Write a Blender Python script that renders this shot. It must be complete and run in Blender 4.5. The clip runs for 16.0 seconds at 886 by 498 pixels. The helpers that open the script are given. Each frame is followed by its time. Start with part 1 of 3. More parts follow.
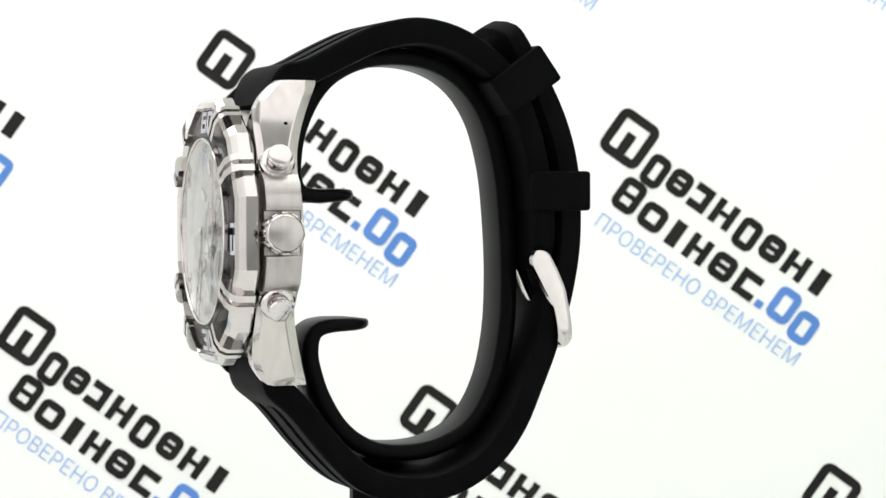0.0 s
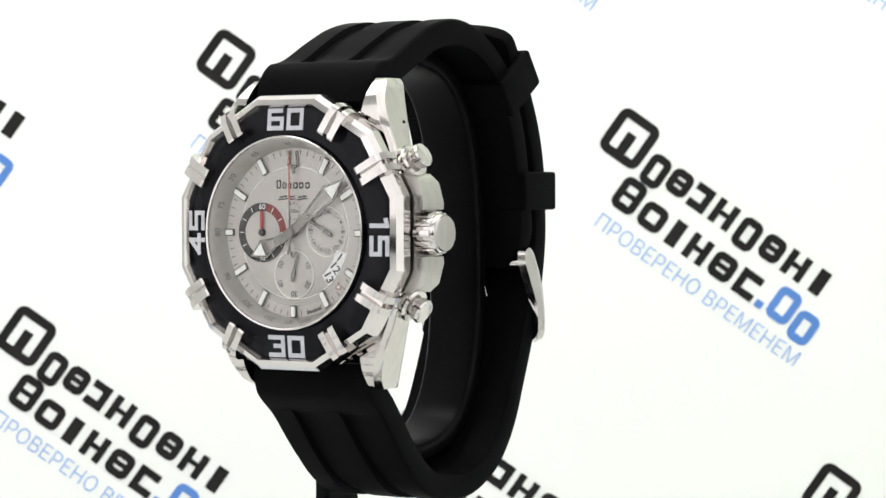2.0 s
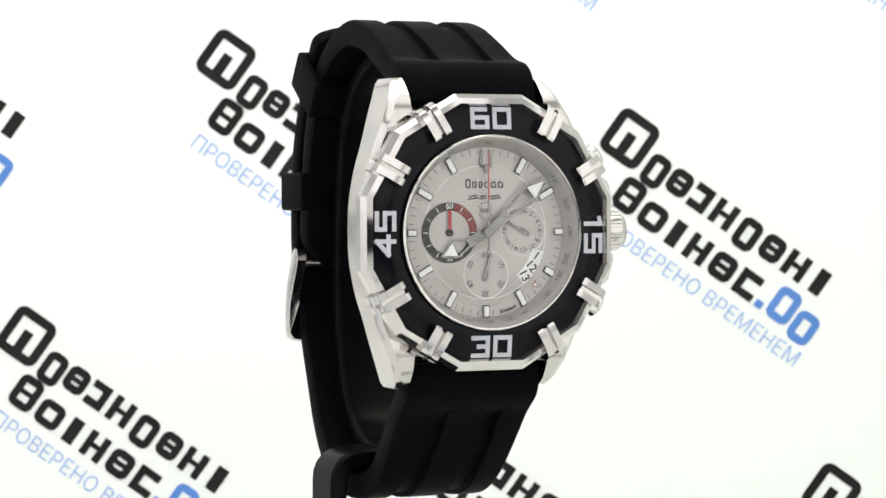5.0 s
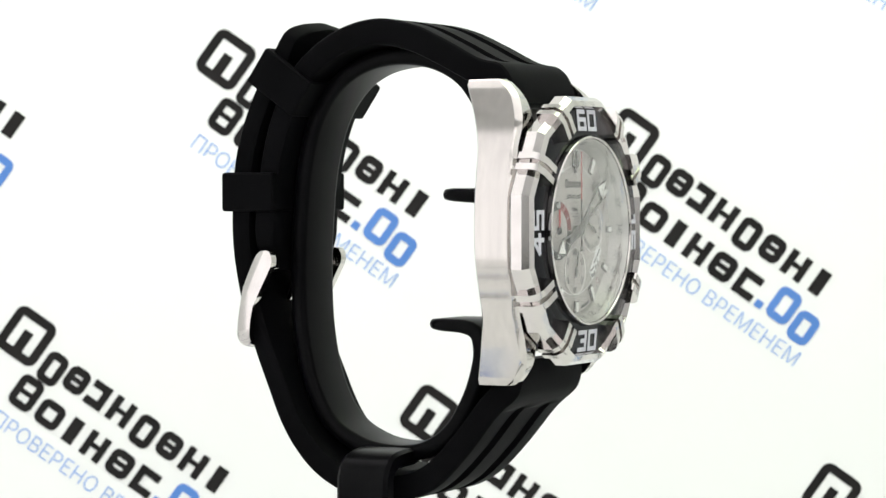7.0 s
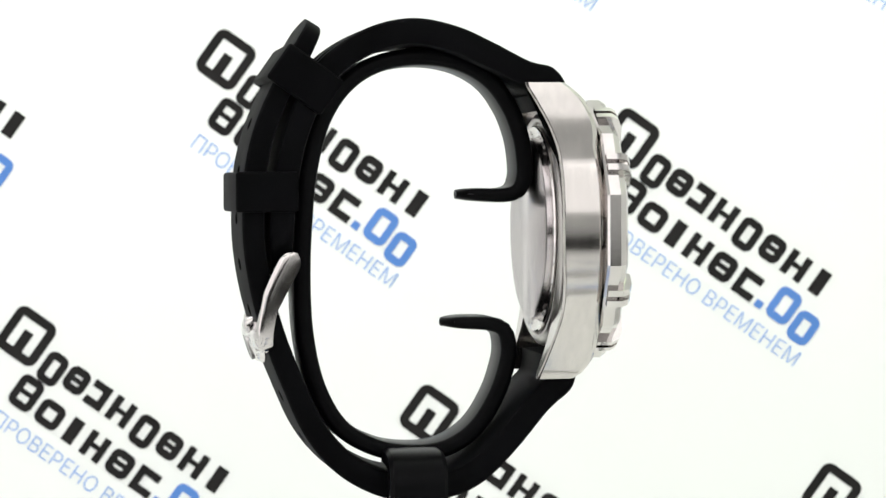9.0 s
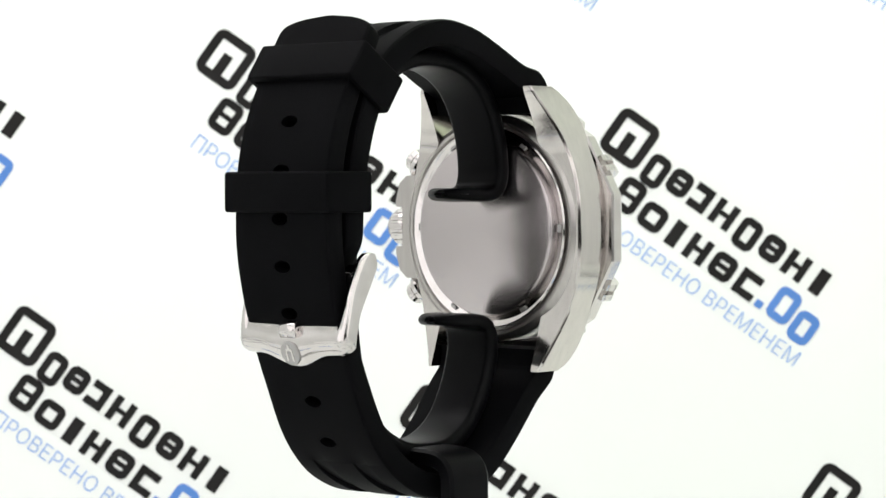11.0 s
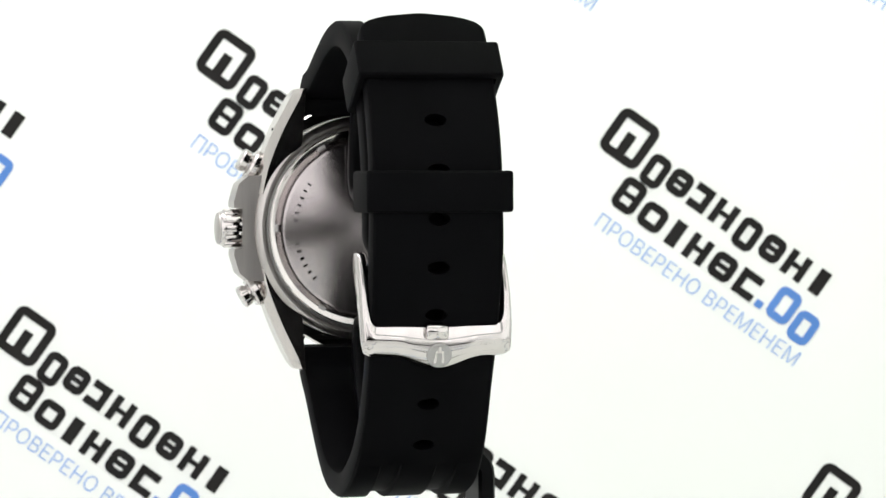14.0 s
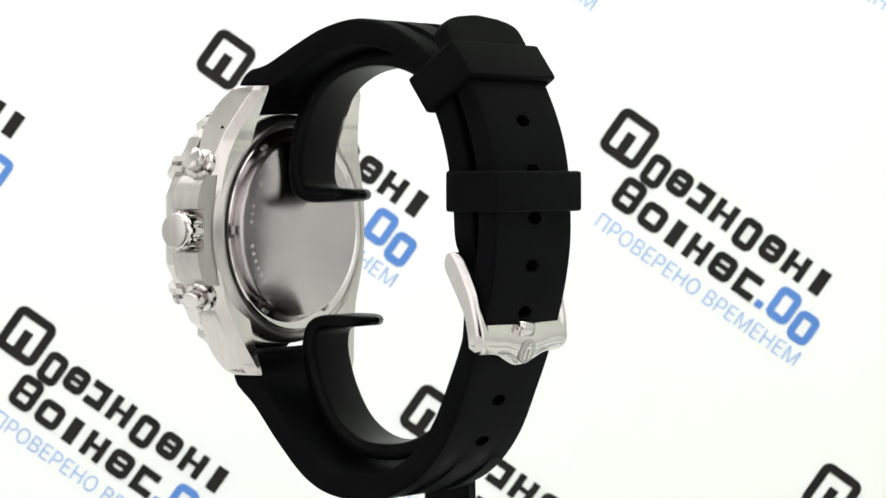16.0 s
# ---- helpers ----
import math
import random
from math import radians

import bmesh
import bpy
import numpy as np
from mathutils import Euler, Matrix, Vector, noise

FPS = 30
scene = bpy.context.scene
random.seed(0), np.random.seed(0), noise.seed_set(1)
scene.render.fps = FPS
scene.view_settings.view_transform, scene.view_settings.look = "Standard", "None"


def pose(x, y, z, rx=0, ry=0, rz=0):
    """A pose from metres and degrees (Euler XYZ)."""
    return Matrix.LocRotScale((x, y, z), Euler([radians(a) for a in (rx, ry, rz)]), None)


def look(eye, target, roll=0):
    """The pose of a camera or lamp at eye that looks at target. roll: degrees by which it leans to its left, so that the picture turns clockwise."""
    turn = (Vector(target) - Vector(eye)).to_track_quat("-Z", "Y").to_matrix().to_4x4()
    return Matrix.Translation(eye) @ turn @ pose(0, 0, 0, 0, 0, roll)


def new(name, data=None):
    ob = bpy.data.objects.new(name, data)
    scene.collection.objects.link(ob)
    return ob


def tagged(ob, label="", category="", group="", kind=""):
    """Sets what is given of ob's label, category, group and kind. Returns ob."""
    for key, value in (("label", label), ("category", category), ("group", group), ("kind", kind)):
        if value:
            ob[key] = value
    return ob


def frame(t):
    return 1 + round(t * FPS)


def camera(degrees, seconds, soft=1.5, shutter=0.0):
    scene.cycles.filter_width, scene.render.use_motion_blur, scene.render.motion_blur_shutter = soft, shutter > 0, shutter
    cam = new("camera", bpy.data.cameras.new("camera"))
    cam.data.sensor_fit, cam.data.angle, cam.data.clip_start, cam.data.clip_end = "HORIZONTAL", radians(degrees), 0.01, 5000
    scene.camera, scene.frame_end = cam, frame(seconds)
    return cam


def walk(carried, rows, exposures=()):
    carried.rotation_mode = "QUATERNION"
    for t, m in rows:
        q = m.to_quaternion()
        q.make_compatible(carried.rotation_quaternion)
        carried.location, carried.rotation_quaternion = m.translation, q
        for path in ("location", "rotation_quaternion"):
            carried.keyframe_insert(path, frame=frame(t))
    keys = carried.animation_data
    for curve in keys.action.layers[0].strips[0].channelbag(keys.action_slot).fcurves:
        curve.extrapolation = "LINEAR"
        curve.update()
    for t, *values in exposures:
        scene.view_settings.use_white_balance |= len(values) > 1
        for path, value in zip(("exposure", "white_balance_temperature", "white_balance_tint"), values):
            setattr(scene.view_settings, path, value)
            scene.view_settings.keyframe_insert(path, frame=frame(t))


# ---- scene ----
# Units: watch dimensions are written in millimetres and scaled to metres by MM.
MM = 0.001
HEIGHT = 105.0          # height of the dial's centre over the table, mm
RATE, START = 19.009, -71.38   # turntable: degrees a second, angle at 0 s

cam = camera(19.19, 16.0, soft=1.5)
EYE = (0.00711, -0.460, (HEIGHT + 7.49) * MM)
AIM = (0.00711, 0.0, (HEIGHT + 7.49) * MM - 0.460 * math.tan(radians(1.36)))
walk(cam, [(0.0, look(EYE, AIM, -0.2)), (16.0, look(EYE, AIM, -0.2))])
cam.data.dof.use_dof = True
cam.data.dof.focus_distance = 0.445
cam.data.dof.aperture_fstop = 100

# ---- light: a white light tent with soft lamps ----
world = bpy.data.worlds.new("studio")
scene.world = world
world.use_nodes = True
world.node_tree.nodes["Background"].inputs[0].default_value = (1.0, 1.0, 1.0, 1)
world.node_tree.nodes["Background"].inputs[1].default_value = 0.08
scene.view_settings.exposure = 0.0


def area_lamp(name, eye, target, sx, sy, power, colour):
    data = bpy.data.lights.new(name, "AREA")
    data.shape, data.size, data.size_y = "RECTANGLE", sx, sy
    data.energy, data.color = power, colour
    ob = new(name, data)
    ob.matrix_world = look(eye, target)
    return ob


area_lamp("softbox_top", (0, -0.08, 0.50), (0, 0, 0.1), 0.60, 0.40, 0.80, (1, 0.985, 0.99))
area_lamp("softbox_left", (-0.42, -0.22, 0.22), (0, 0, 0.1), 0.60, 0.46, 0.80, (1, 0.97, 1))
area_lamp("softbox_right", (0.42, -0.22, 0.22), (0, 0, 0.1), 0.60, 0.46, 0.72, (0.985, 1, 0.975))
area_lamp("softbox_front", (0, -0.62, 0.36), (0, 0, 0.1), 0.72, 0.42, 1.02, (1, 0.98, 0.985))
area_lamp("backdrop_lamp_left", (-0.22, 0.10, 0.52), (-0.10, 0.30, 0.08), 0.34, 0.22, 0.72, (1, 0.97, 1))
area_lamp("backdrop_lamp_right", (0.22, 0.10, 0.52), (0.10, 0.30, 0.08), 0.34, 0.22, 0.60, (0.78, 1, 0.66))


# ---- materials ----
def material(name, colour, rough=0.5, metal=0.0, spec=0.5, coat=0.0):
    m = bpy.data.materials.new(name)
    m.use_nodes = True
    b = m.node_tree.nodes["Principled BSDF"]
    b.inputs["Base Color"].default_value = (*colour, 1)
    b.inputs["Roughness"].default_value = rough
    b.inputs["Metallic"].default_value = metal
    b.inputs["Specular IOR Level"].default_value = spec
    b.inputs["Coat Weight"].default_value = coat
    return m


def vary(m, scale, low, high, rough=None, bump=0.0, bump_scale=None, stretch=(1, 1, 1)):
    """Two scales of noise on colour, roughness and relief."""
    t = m.node_tree
    b = t.nodes["Principled BSDF"]
    co = t.nodes.new("ShaderNodeTexCoord")
    mp = t.nodes.new("ShaderNodeMapping")
    mp.inputs["Scale"].default_value = stretch
    t.links.new(co.outputs["Object"], mp.inputs[0])
    n = t.nodes.new("ShaderNodeTexNoise")
    n.inputs["Scale"].default_value, n.inputs["Detail"].default_value = scale, 5
    t.links.new(mp.outputs[0], n.inputs["Vector"])
    r = t.nodes.new("ShaderNodeValToRGB")
    r.color_ramp.elements[0].color, r.color_ramp.elements[1].color = (*low, 1), (*high, 1)
    r.color_ramp.elements[0].position, r.color_ramp.elements[1].position = 0.3, 0.7
    t.links.new(n.outputs["Fac"], r.inputs[0])
    t.links.new(r.outputs[0], b.inputs["Base Color"])
    if rough:
        q = t.nodes.new("ShaderNodeMapRange")
        q.inputs["To Min"].default_value, q.inputs["To Max"].default_value = rough
        t.links.new(n.outputs["Fac"], q.inputs["Value"])
        t.links.new(q.outputs[0], b.inputs["Roughness"])
    if bump:
        n2 = t.nodes.new("ShaderNodeTexNoise")
        n2.inputs["Scale"].default_value, n2.inputs["Detail"].default_value = bump_scale or scale * 6, 4
        t.links.new(mp.outputs[0], n2.inputs["Vector"])
        k = t.nodes.new("ShaderNodeBump")
        k.inputs["Strength"].default_value, k.inputs["Distance"].default_value = bump, 0.00005
        t.links.new(n2.outputs["Fac"], k.inputs["Height"])
        t.links.new(k.outputs[0], b.inputs["Normal"])
    return m


RUBBER = vary(material("black_rubber", (0.006, 0.006, 0.007), 0.6, spec=0.03), 120,
              (0.0014, 0.0014, 0.0017), (0.0028, 0.0028, 0.0033), (0.52, 0.66), 0.10, 4000)
PLASTIC = vary(material("black_plastic", (0.005, 0.005, 0.006), 0.35, spec=0.05), 90,
               (0.0017, 0.0017, 0.002), (0.003, 0.003, 0.0035), (0.27, 0.38), 0.05, 2500)
POLISHED = vary(material("polished_steel", (0.78, 0.77, 0.75), 0.1, 1.0), 260,
                (0.55, 0.52, 0.505), (0.61, 0.58, 0.565), (0.07, 0.14), 0.02, 900)
BRUSHED = vary(material("brushed_steel", (0.62, 0.61, 0.59), 0.3, 1.0), 900,
               (0.42, 0.395, 0.38), (0.49, 0.465, 0.445), (0.24, 0.36), 0.08, 3000, (1, 1, 0.06))
SATIN = vary(material("satin_steel", (0.72, 0.71, 0.69), 0.2, 1.0), 700,
             (0.51, 0.48, 0.46), (0.57, 0.54, 0.515), (0.09, 0.14), 0.02, 2500, (1, 1, 0.08))
INSERT = vary(material("black_bezel_insert", (0.006, 0.006, 0.009), 0.12, spec=0.12), 200,
              (0.003, 0.003, 0.005), (0.006, 0.006, 0.008), (0.09, 0.15))
NUMERAL = vary(material("silver_numeral_paint", (0.52, 0.52, 0.56), 0.4), 900, (0.48, 0.48, 0.52), (0.58, 0.58, 0.62))
LUME = vary(material("white_lume", (0.85, 0.85, 0.83), 0.5), 2000, (0.82, 0.82, 0.80), (0.88, 0.88, 0.86))
PRINT = material("dark_grey_print", (0.035, 0.03, 0.03), 0.5)
HAND = vary(material("dark_steel_hand", (0.16, 0.15, 0.15), 0.25, 0.8), 800, (0.18, 0.17, 0.165), (0.26, 0.25, 0.24))
BLACK_PAINT = vary(material("black_dial_print", (0.02, 0.018, 0.018), 0.45), 1500, (0.016, 0.014, 0.014), (0.03, 0.027, 0.027))
RED = vary(material("red_paint", (0.42, 0.04, 0.05), 0.45), 1500, (0.36, 0.03, 0.04), (0.48, 0.05, 0.06))
PALE_RED = vary(material("dusty_red_paint", (0.45, 0.1, 0.1), 0.35), 1500, (0.42, 0.09, 0.09), (0.50, 0.13, 0.13))
GREY_PRINT = material("grey_print", (0.13, 0.12, 0.12), 0.5)
DARK_RED = vary(material("dark_red_paint", (0.20, 0.03, 0.03), 0.45), 1500, (0.16, 0.022, 0.022), (0.24, 0.035, 0.035))
WHITE_PAINT = vary(material("white_paint", (0.8, 0.8, 0.8), 0.45), 1500, (0.76, 0.76, 0.76), (0.84, 0.84, 0.84))
ENGRAVED = material("etched_steel", (0.40, 0.39, 0.38), 0.45, 1.0)
LINE = vary(material("satin_line", (0.34, 0.325, 0.31), 0.4, 0.3), 700, (0.32, 0.305, 0.29), (0.37, 0.355, 0.34))
RIM = vary(material("bright_satin_rim", (0.8, 0.79, 0.77), 0.35, 0.2), 700, (0.76, 0.75, 0.73), (0.83, 0.82, 0.80))
HOLE_SHADE = material("hole_shade_black", (0.004, 0.004, 0.004), 0.8, spec=0.05)
REHAUT = vary(material("satin_flange", (0.52, 0.50, 0.48), 0.32, 0.7), 500, (0.48, 0.46, 0.44), (0.56, 0.54, 0.52))


def radial_brushed(name, colour, metal, rough, amount):
    """Metal brushed in rays from the object's y axis."""
    m = material(name, colour, rough, metal)
    t = m.node_tree
    b = t.nodes["Principled BSDF"]
    co = t.nodes.new("ShaderNodeTexCoord")
    sep = t.nodes.new("ShaderNodeSeparateXYZ")
    t.links.new(co.outputs["Object"], sep.inputs[0])
    at = t.nodes.new("ShaderNodeMath")
    at.operation = "ARCTAN2"
    t.links.new(sep.outputs[0], at.inputs[0])
    t.links.new(sep.outputs[2], at.inputs[1])
    n = t.nodes.new("ShaderNodeTexNoise")
    n.noise_dimensions = "1D"
    n.inputs["Scale"].default_value, n.inputs["Detail"].default_value = 60, 6
    t.links.new(at.outputs[0], n.inputs["W"])
    mx = t.nodes.new("ShaderNodeMix")
    mx.data_type = "RGBA"
    lo = [c * (1 - amount) for c in colour]
    hi = [min(1, c * (1 + amount)) for c in colour]
    mx.inputs["A"].default_value, mx.inputs["B"].default_value = (*lo, 1), (*hi, 1)
    t.links.new(n.outputs["Fac"], mx.inputs["Factor"])
    t.links.new(mx.outputs["Result"], b.inputs["Base Color"])
    tan = t.nodes.new("ShaderNodeTangent")
    tan.direction_type, tan.axis = "RADIAL", "Y"
    b.inputs["Anisotropic"].default_value = 0.8
    b.inputs["Anisotropic Rotation"].default_value = 0.25
    t.links.new(tan.outputs[0], b.inputs["Tangent"])
    return m


DIAL = radial_brushed("silver_sunray_dial", (0.50, 0.468, 0.452), 0.35, 0.42, 0.05)
BACK = radial_brushed("sunray_brushed_steel", (0.475, 0.435, 0.436), 1.0, 0.24, 0.06)


def crystal_material():
    m = bpy.data.materials.new("mineral_crystal")
    m.use_nodes = True
    t = m.node_tree
    t.nodes.remove(t.nodes["Principled BSDF"])
    out = t.nodes["Material Output"]
    tr, gl, lw, pw, ma, mx = (t.nodes.new("ShaderNode" + n) for n in ("BsdfTransparent", "BsdfGlossy", "LayerWeight", "Math", "Math", "MixShader"))
    tr.inputs[0].default_value = (0.985, 0.985, 0.98, 1)
    gl.inputs["Roughness"].default_value = 0.03
    lw.inputs["Blend"].default_value = 0.5
    pw.operation, pw.inputs[1].default_value = "POWER", 3.2
    ma.operation, ma.inputs[1].default_value, ma.inputs[2].default_value = "MULTIPLY_ADD", 0.85, 0.015
    t.links.new(lw.outputs["Facing"], pw.inputs[0])
    t.links.new(pw.outputs[0], ma.inputs[0])
    t.links.new(ma.outputs[0], mx.inputs[0])
    t.links.new(tr.outputs[0], mx.inputs[1])
    t.links.new(gl.outputs[0], mx.inputs[2])
    t.links.new(mx.outputs[0], out.inputs[0])
    return m


CRYSTAL = crystal_material()
PAPER = vary(material("white_printed_vinyl", (0.855, 0.86, 0.85), 0.6, spec=0.2), 6, (0.845, 0.85, 0.84), (0.865, 0.87, 0.86), (0.55, 0.65), 0.03, 300)
TENT = vary(material("white_tent_fabric", (0.8, 0.8, 0.8), 0.8, spec=0.1), 10, (0.78, 0.78, 0.78), (0.82, 0.82, 0.82), (0.75, 0.85), 0.1, 500)
DARK_ROOM = vary(material("dark_room_surface", (0.03, 0.028, 0.026), 0.8, spec=0.1), 4, (0.025, 0.023, 0.021), (0.04, 0.037, 0.034))
INK = vary(material("black_ink", (0.012, 0.011, 0.011), 0.6, spec=0.15), 60, (0.010, 0.009, 0.009), (0.016, 0.014, 0.014))
BLUE_INK = vary(material("blue_ink", (0.099, 0.232, 0.590), 0.6, spec=0.15), 60, (0.093, 0.225, 0.572), (0.112, 0.247, 0.616))
PALE_INK = vary(material("pale_blue_ink", (0.27, 0.42, 0.76), 0.6, spec=0.15), 60, (0.25, 0.40, 0.74), (0.30, 0.45, 0.78))


# ---- mesh helpers, all in millimetres ----
def part(name, bm, mat, parent, label="", sharp=35):
    mesh = bpy.data.meshes.new(name)
    bmesh.ops.recalc_face_normals(bm, faces=bm.faces[:])
    for v in bm.verts:
        v.co *= MM
    for f in bm.faces:
        f.smooth = True
    bm.to_mesh(mesh)
    bm.free()
    mesh.set_sharp_from_angle(angle=radians(sharp))
    mesh.materials.append(mat)
    ob = new(name, mesh)
    ob.parent = parent
    if label:
        ob["label"] = label
    return ob


def bevelled(bm, width, segments=2, angle=30):
    edges = [e for e in bm.edges if len(e.link_faces) == 2 and e.calc_face_angle(0) > radians(angle)]
    bmesh.ops.bevel(bm, geom=edges, offset=width, segments=segments, affect="EDGES", profile=0.6, clamp_overlap=True)
    return bm


def box(bm, sx, sy, sz, m=Matrix()):
    return bmesh.ops.create_cube(bm, size=1, matrix=m @ Matrix.Diagonal((sx, sy, sz, 1)))["verts"]


def lathe(profile, n=96, a0=0.0, a1=360.0, axis="Y", bm=None, m=Matrix()):
    """Turn a profile of (radius, height) about the axis: Y is the dial's, X the crown's. Angles run clockwise from 12 as seen from the front."""
    bm = bm or bmesh.new()
    full = abs(a1 - a0) >= 360
    steps = n if full else n + 1
    rings = []
    for i in range(steps):
        a = radians(a0 + (a1 - a0) * i / n)
        ring = []
        for r, h in profile:
            p = (r * math.sin(a), h, r * math.cos(a)) if axis == "Y" else (h, r * math.sin(a), r * math.cos(a))
            ring.append(bm.verts.new(m @ Vector(p)))
        rings.append(ring)
    k = len(profile)
    for i in range(n):
        a, b = rings[i], rings[(i + 1) % steps]
        for j in range(k - 1):
            vs = [a[j], a[j + 1], b[j + 1], b[j]]
            bm.faces.new(vs)
    if not full:
        bm.faces.new(rings[0])
        bm.faces.new(rings[-1][::-1])
    bmesh.ops.remove_doubles(bm, verts=bm.verts[:], dist=1e-4)
    return bm


def ring_profile(r0, r1, h0, h1, bev=0.1):
    """Closed rectangular profile of a ring with bevelled edges."""
    p = [(r0, h0 + bev), (r0 + bev, h0), (r1 - bev, h0), (r1, h0 + bev), (r1, h1 - bev), (r1 - bev, h1), (r0 + bev, h1), (r0, h1 - bev)]
    return p + [p[0]]


def plate(outline, y0, y1, bm=None, m=Matrix()):
    """A flat piece: outline of (x, z), between depths y0 and y1."""
    bm = bm or bmesh.new()
    a = [bm.verts.new(m @ Vector((x, y0, z))) for x, z in outline]
    b = [bm.verts.new(m @ Vector((x, y1, z))) for x, z in outline]
    bm.faces.new(a)
    bm.faces.new(b[::-1])
    for i in range(len(a)):
        j = (i + 1) % len(a)
        bm.faces.new((a[i], b[i], b[j], a[j]))
    return bm


def spline(points, n):
    """Even resampling of a smooth curve through the points (tuples of any length)."""
    p = [np.array(q, float) for q in points]
    p = [2 * p[0] - p[1]] + p + [2 * p[-1] - p[-2]]
    dense = []
    for i in range(1, len(p) - 2):
        for k in range(24):
            t = k / 24
            dense.append(0.5 * (2 * p[i] + (p[i + 1] - p[i - 1]) * t + (2 * p[i - 1] - 5 * p[i] + 4 * p[i + 1] - p[i + 2]) * t * t
                                + (3 * p[i] - p[i - 1] - 3 * p[i + 1] + p[i + 2]) * t ** 3))
    dense.append(p[-2])
    dense = np.array(dense)
    s = np.r_[0, np.cumsum(np.linalg.norm(np.diff(dense[:, :2], axis=0), axis=1))]
    want = np.linspace(0, s[-1], n)
    return np.stack([np.interp(want, s, dense[:, k]) for k in range(dense.shape[1])], 1)


def sweep(rows, section, turn=1):
    """Sweep a closed section of (x, depth) along rows (y, z, ...): depth counts inwards from the outer face.
    section(row) gives the points; turn=-1 where the outer side lies on the other hand."""
    bm = bmesh.new()
    rings = []
    for i, row in enumerate(rows):
        a, b = rows[max(i - 1, 0)], rows[min(i + 1, len(rows) - 1)]
        d = np.array([b[0] - a[0], b[1] - a[1]])
        d /= np.linalg.norm(d)
        inward = np.array([d[1], -d[0]]) * turn
        ring = []
        for x, h in section(row):
            y, z = row[0] + inward[0] * h, row[1] + inward[1] * h
            ring.append(bm.verts.new((x, y, z)))
        rings.append(ring)
    k = len(rings[0])
    for a, b in zip(rings, rings[1:]):
        for j in range(k):
            bm.faces.new((a[j], a[(j + 1) % k], b[(j + 1) % k], b[j]))
    bm.faces.new(rings[0])
    bm.faces.new(rings[-1][::-1])
    return bm


def cut(bm, cutter):
    """bm less the cutter, as a new bmesh."""
    obs = []
    for b in (bm, cutter):
        bmesh.ops.recalc_face_normals(b, faces=b.faces[:])
        me = bpy.data.meshes.new("temp")
        b.to_mesh(me)
        b.free()
        obs.append(new("temp", me))
    mod = obs[0].modifiers.new("cut", "BOOLEAN")
    mod.object, mod.operation, mod.solver = obs[1], "DIFFERENCE", "EXACT"
    got = bpy.data.meshes.new_from_object(obs[0].evaluated_get(bpy.context.evaluated_depsgraph_get()))
    out = bmesh.new()
    out.from_mesh(got)
    for o in obs:
        me = o.data
        bpy.data.objects.remove(o)
        bpy.data.meshes.remove(me)
    bpy.data.meshes.remove(got)
    return out


def lettering(text, size, thick, bm, m, thin=0.0, width=None):
    """Built-in font as thin raised print: centred, upright in the x-z plane, facing -y; m places it, in mm."""
    cu = bpy.data.curves.new("temp", "FONT")
    cu.body, cu.size, cu.extrude, cu.align_x, cu.align_y = text, size, thick / 2, "CENTER", "CENTER"
    cu.offset, cu.resolution_u = thin, 4
    ob = new("temp", cu)
    got = bpy.data.meshes.new_from_object(ob.evaluated_get(bpy.context.evaluated_depsgraph_get()))
    bpy.data.objects.remove(ob)
    bpy.data.curves.remove(cu)
    xs = [v.co.x for v in got.vertices]
    k = width / (max(xs) - min(xs)) if width and xs else 1
    got.transform(m @ Matrix.Rotation(radians(90), 4, "X") @ Matrix.Diagonal((k, 1, 1, 1)))
    bm.from_mesh(got)
    bpy.data.meshes.remove(got)
    return bm


def at_hour(r, degrees, y, tilt=0):
    """Pose on the dial at radius r, degrees clockwise from 12, at depth y; upright piece turned with the dial."""
    a = radians(degrees)
    return Matrix.Translation((r * math.sin(a), y, r * math.cos(a))) @ Matrix.Rotation(radians(degrees + tilt), 4, "Y")


# ---- the tent: floor, backdrop, walls ----
def slab(name, x0, x1, y0, y1, z0, z1, mat):
    bm = bmesh.new()
    box(bm, x1 - x0, y1 - y0, z1 - z0, Matrix.Translation(((x0 + x1) / 2, (y0 + y1) / 2, (z0 + z1) / 2)))
    return tagged(part(name, bm, mat, None), kind="structure")


BACK_Y = 300.0
floor = tagged(slab("floor", -460, 460, -735, 306, -10, 0, PAPER), "white printed sheet over the table under the turning stand", "floor")
tagged(slab("room_floor", -460, 460, -900, -735, -30, -14, DARK_ROOM), "dark floor of the room in front of the table", "floor")
tagged(slab("wall_left", -470, -460, -900, 306, -10, 620, TENT), "plain white fabric side of the light tent", "wall")
tagged(slab("wall_right", 460, 470, -900, 306, -10, 620, TENT), "plain white fabric side of the light tent", "wall")
tagged(slab("ceiling", -470, 470, -900, 306, 620, 630, TENT), "plain white fabric top of the light tent", "ceiling")
bm = bmesh.new()
for x0, x1, z0, z1 in ((-460, -120, 80, 620), (120, 460, 80, 620), (-120, 120, 300, 620)):
    box(bm, x1 - x0, 6, z1 - z0, Matrix.Translation(((x0 + x1) / 2, -753, (z0 + z1) / 2)))
tagged(part("wall_front", bm, TENT, None), "white fabric front of the light tent with an opening for the camera", "wall", kind="structure")
tagged(slab("room_wall", -470, 470, -910, -900, -30, 630, DARK_ROOM), "plain dark wall of the room behind the tent", "wall")
backdrop = tagged(slab("backdrop", -460, 460, BACK_Y, BACK_Y + 6, 0, 620, PAPER),
                  "white printed backdrop with slanting black and blue print", "backdrop")


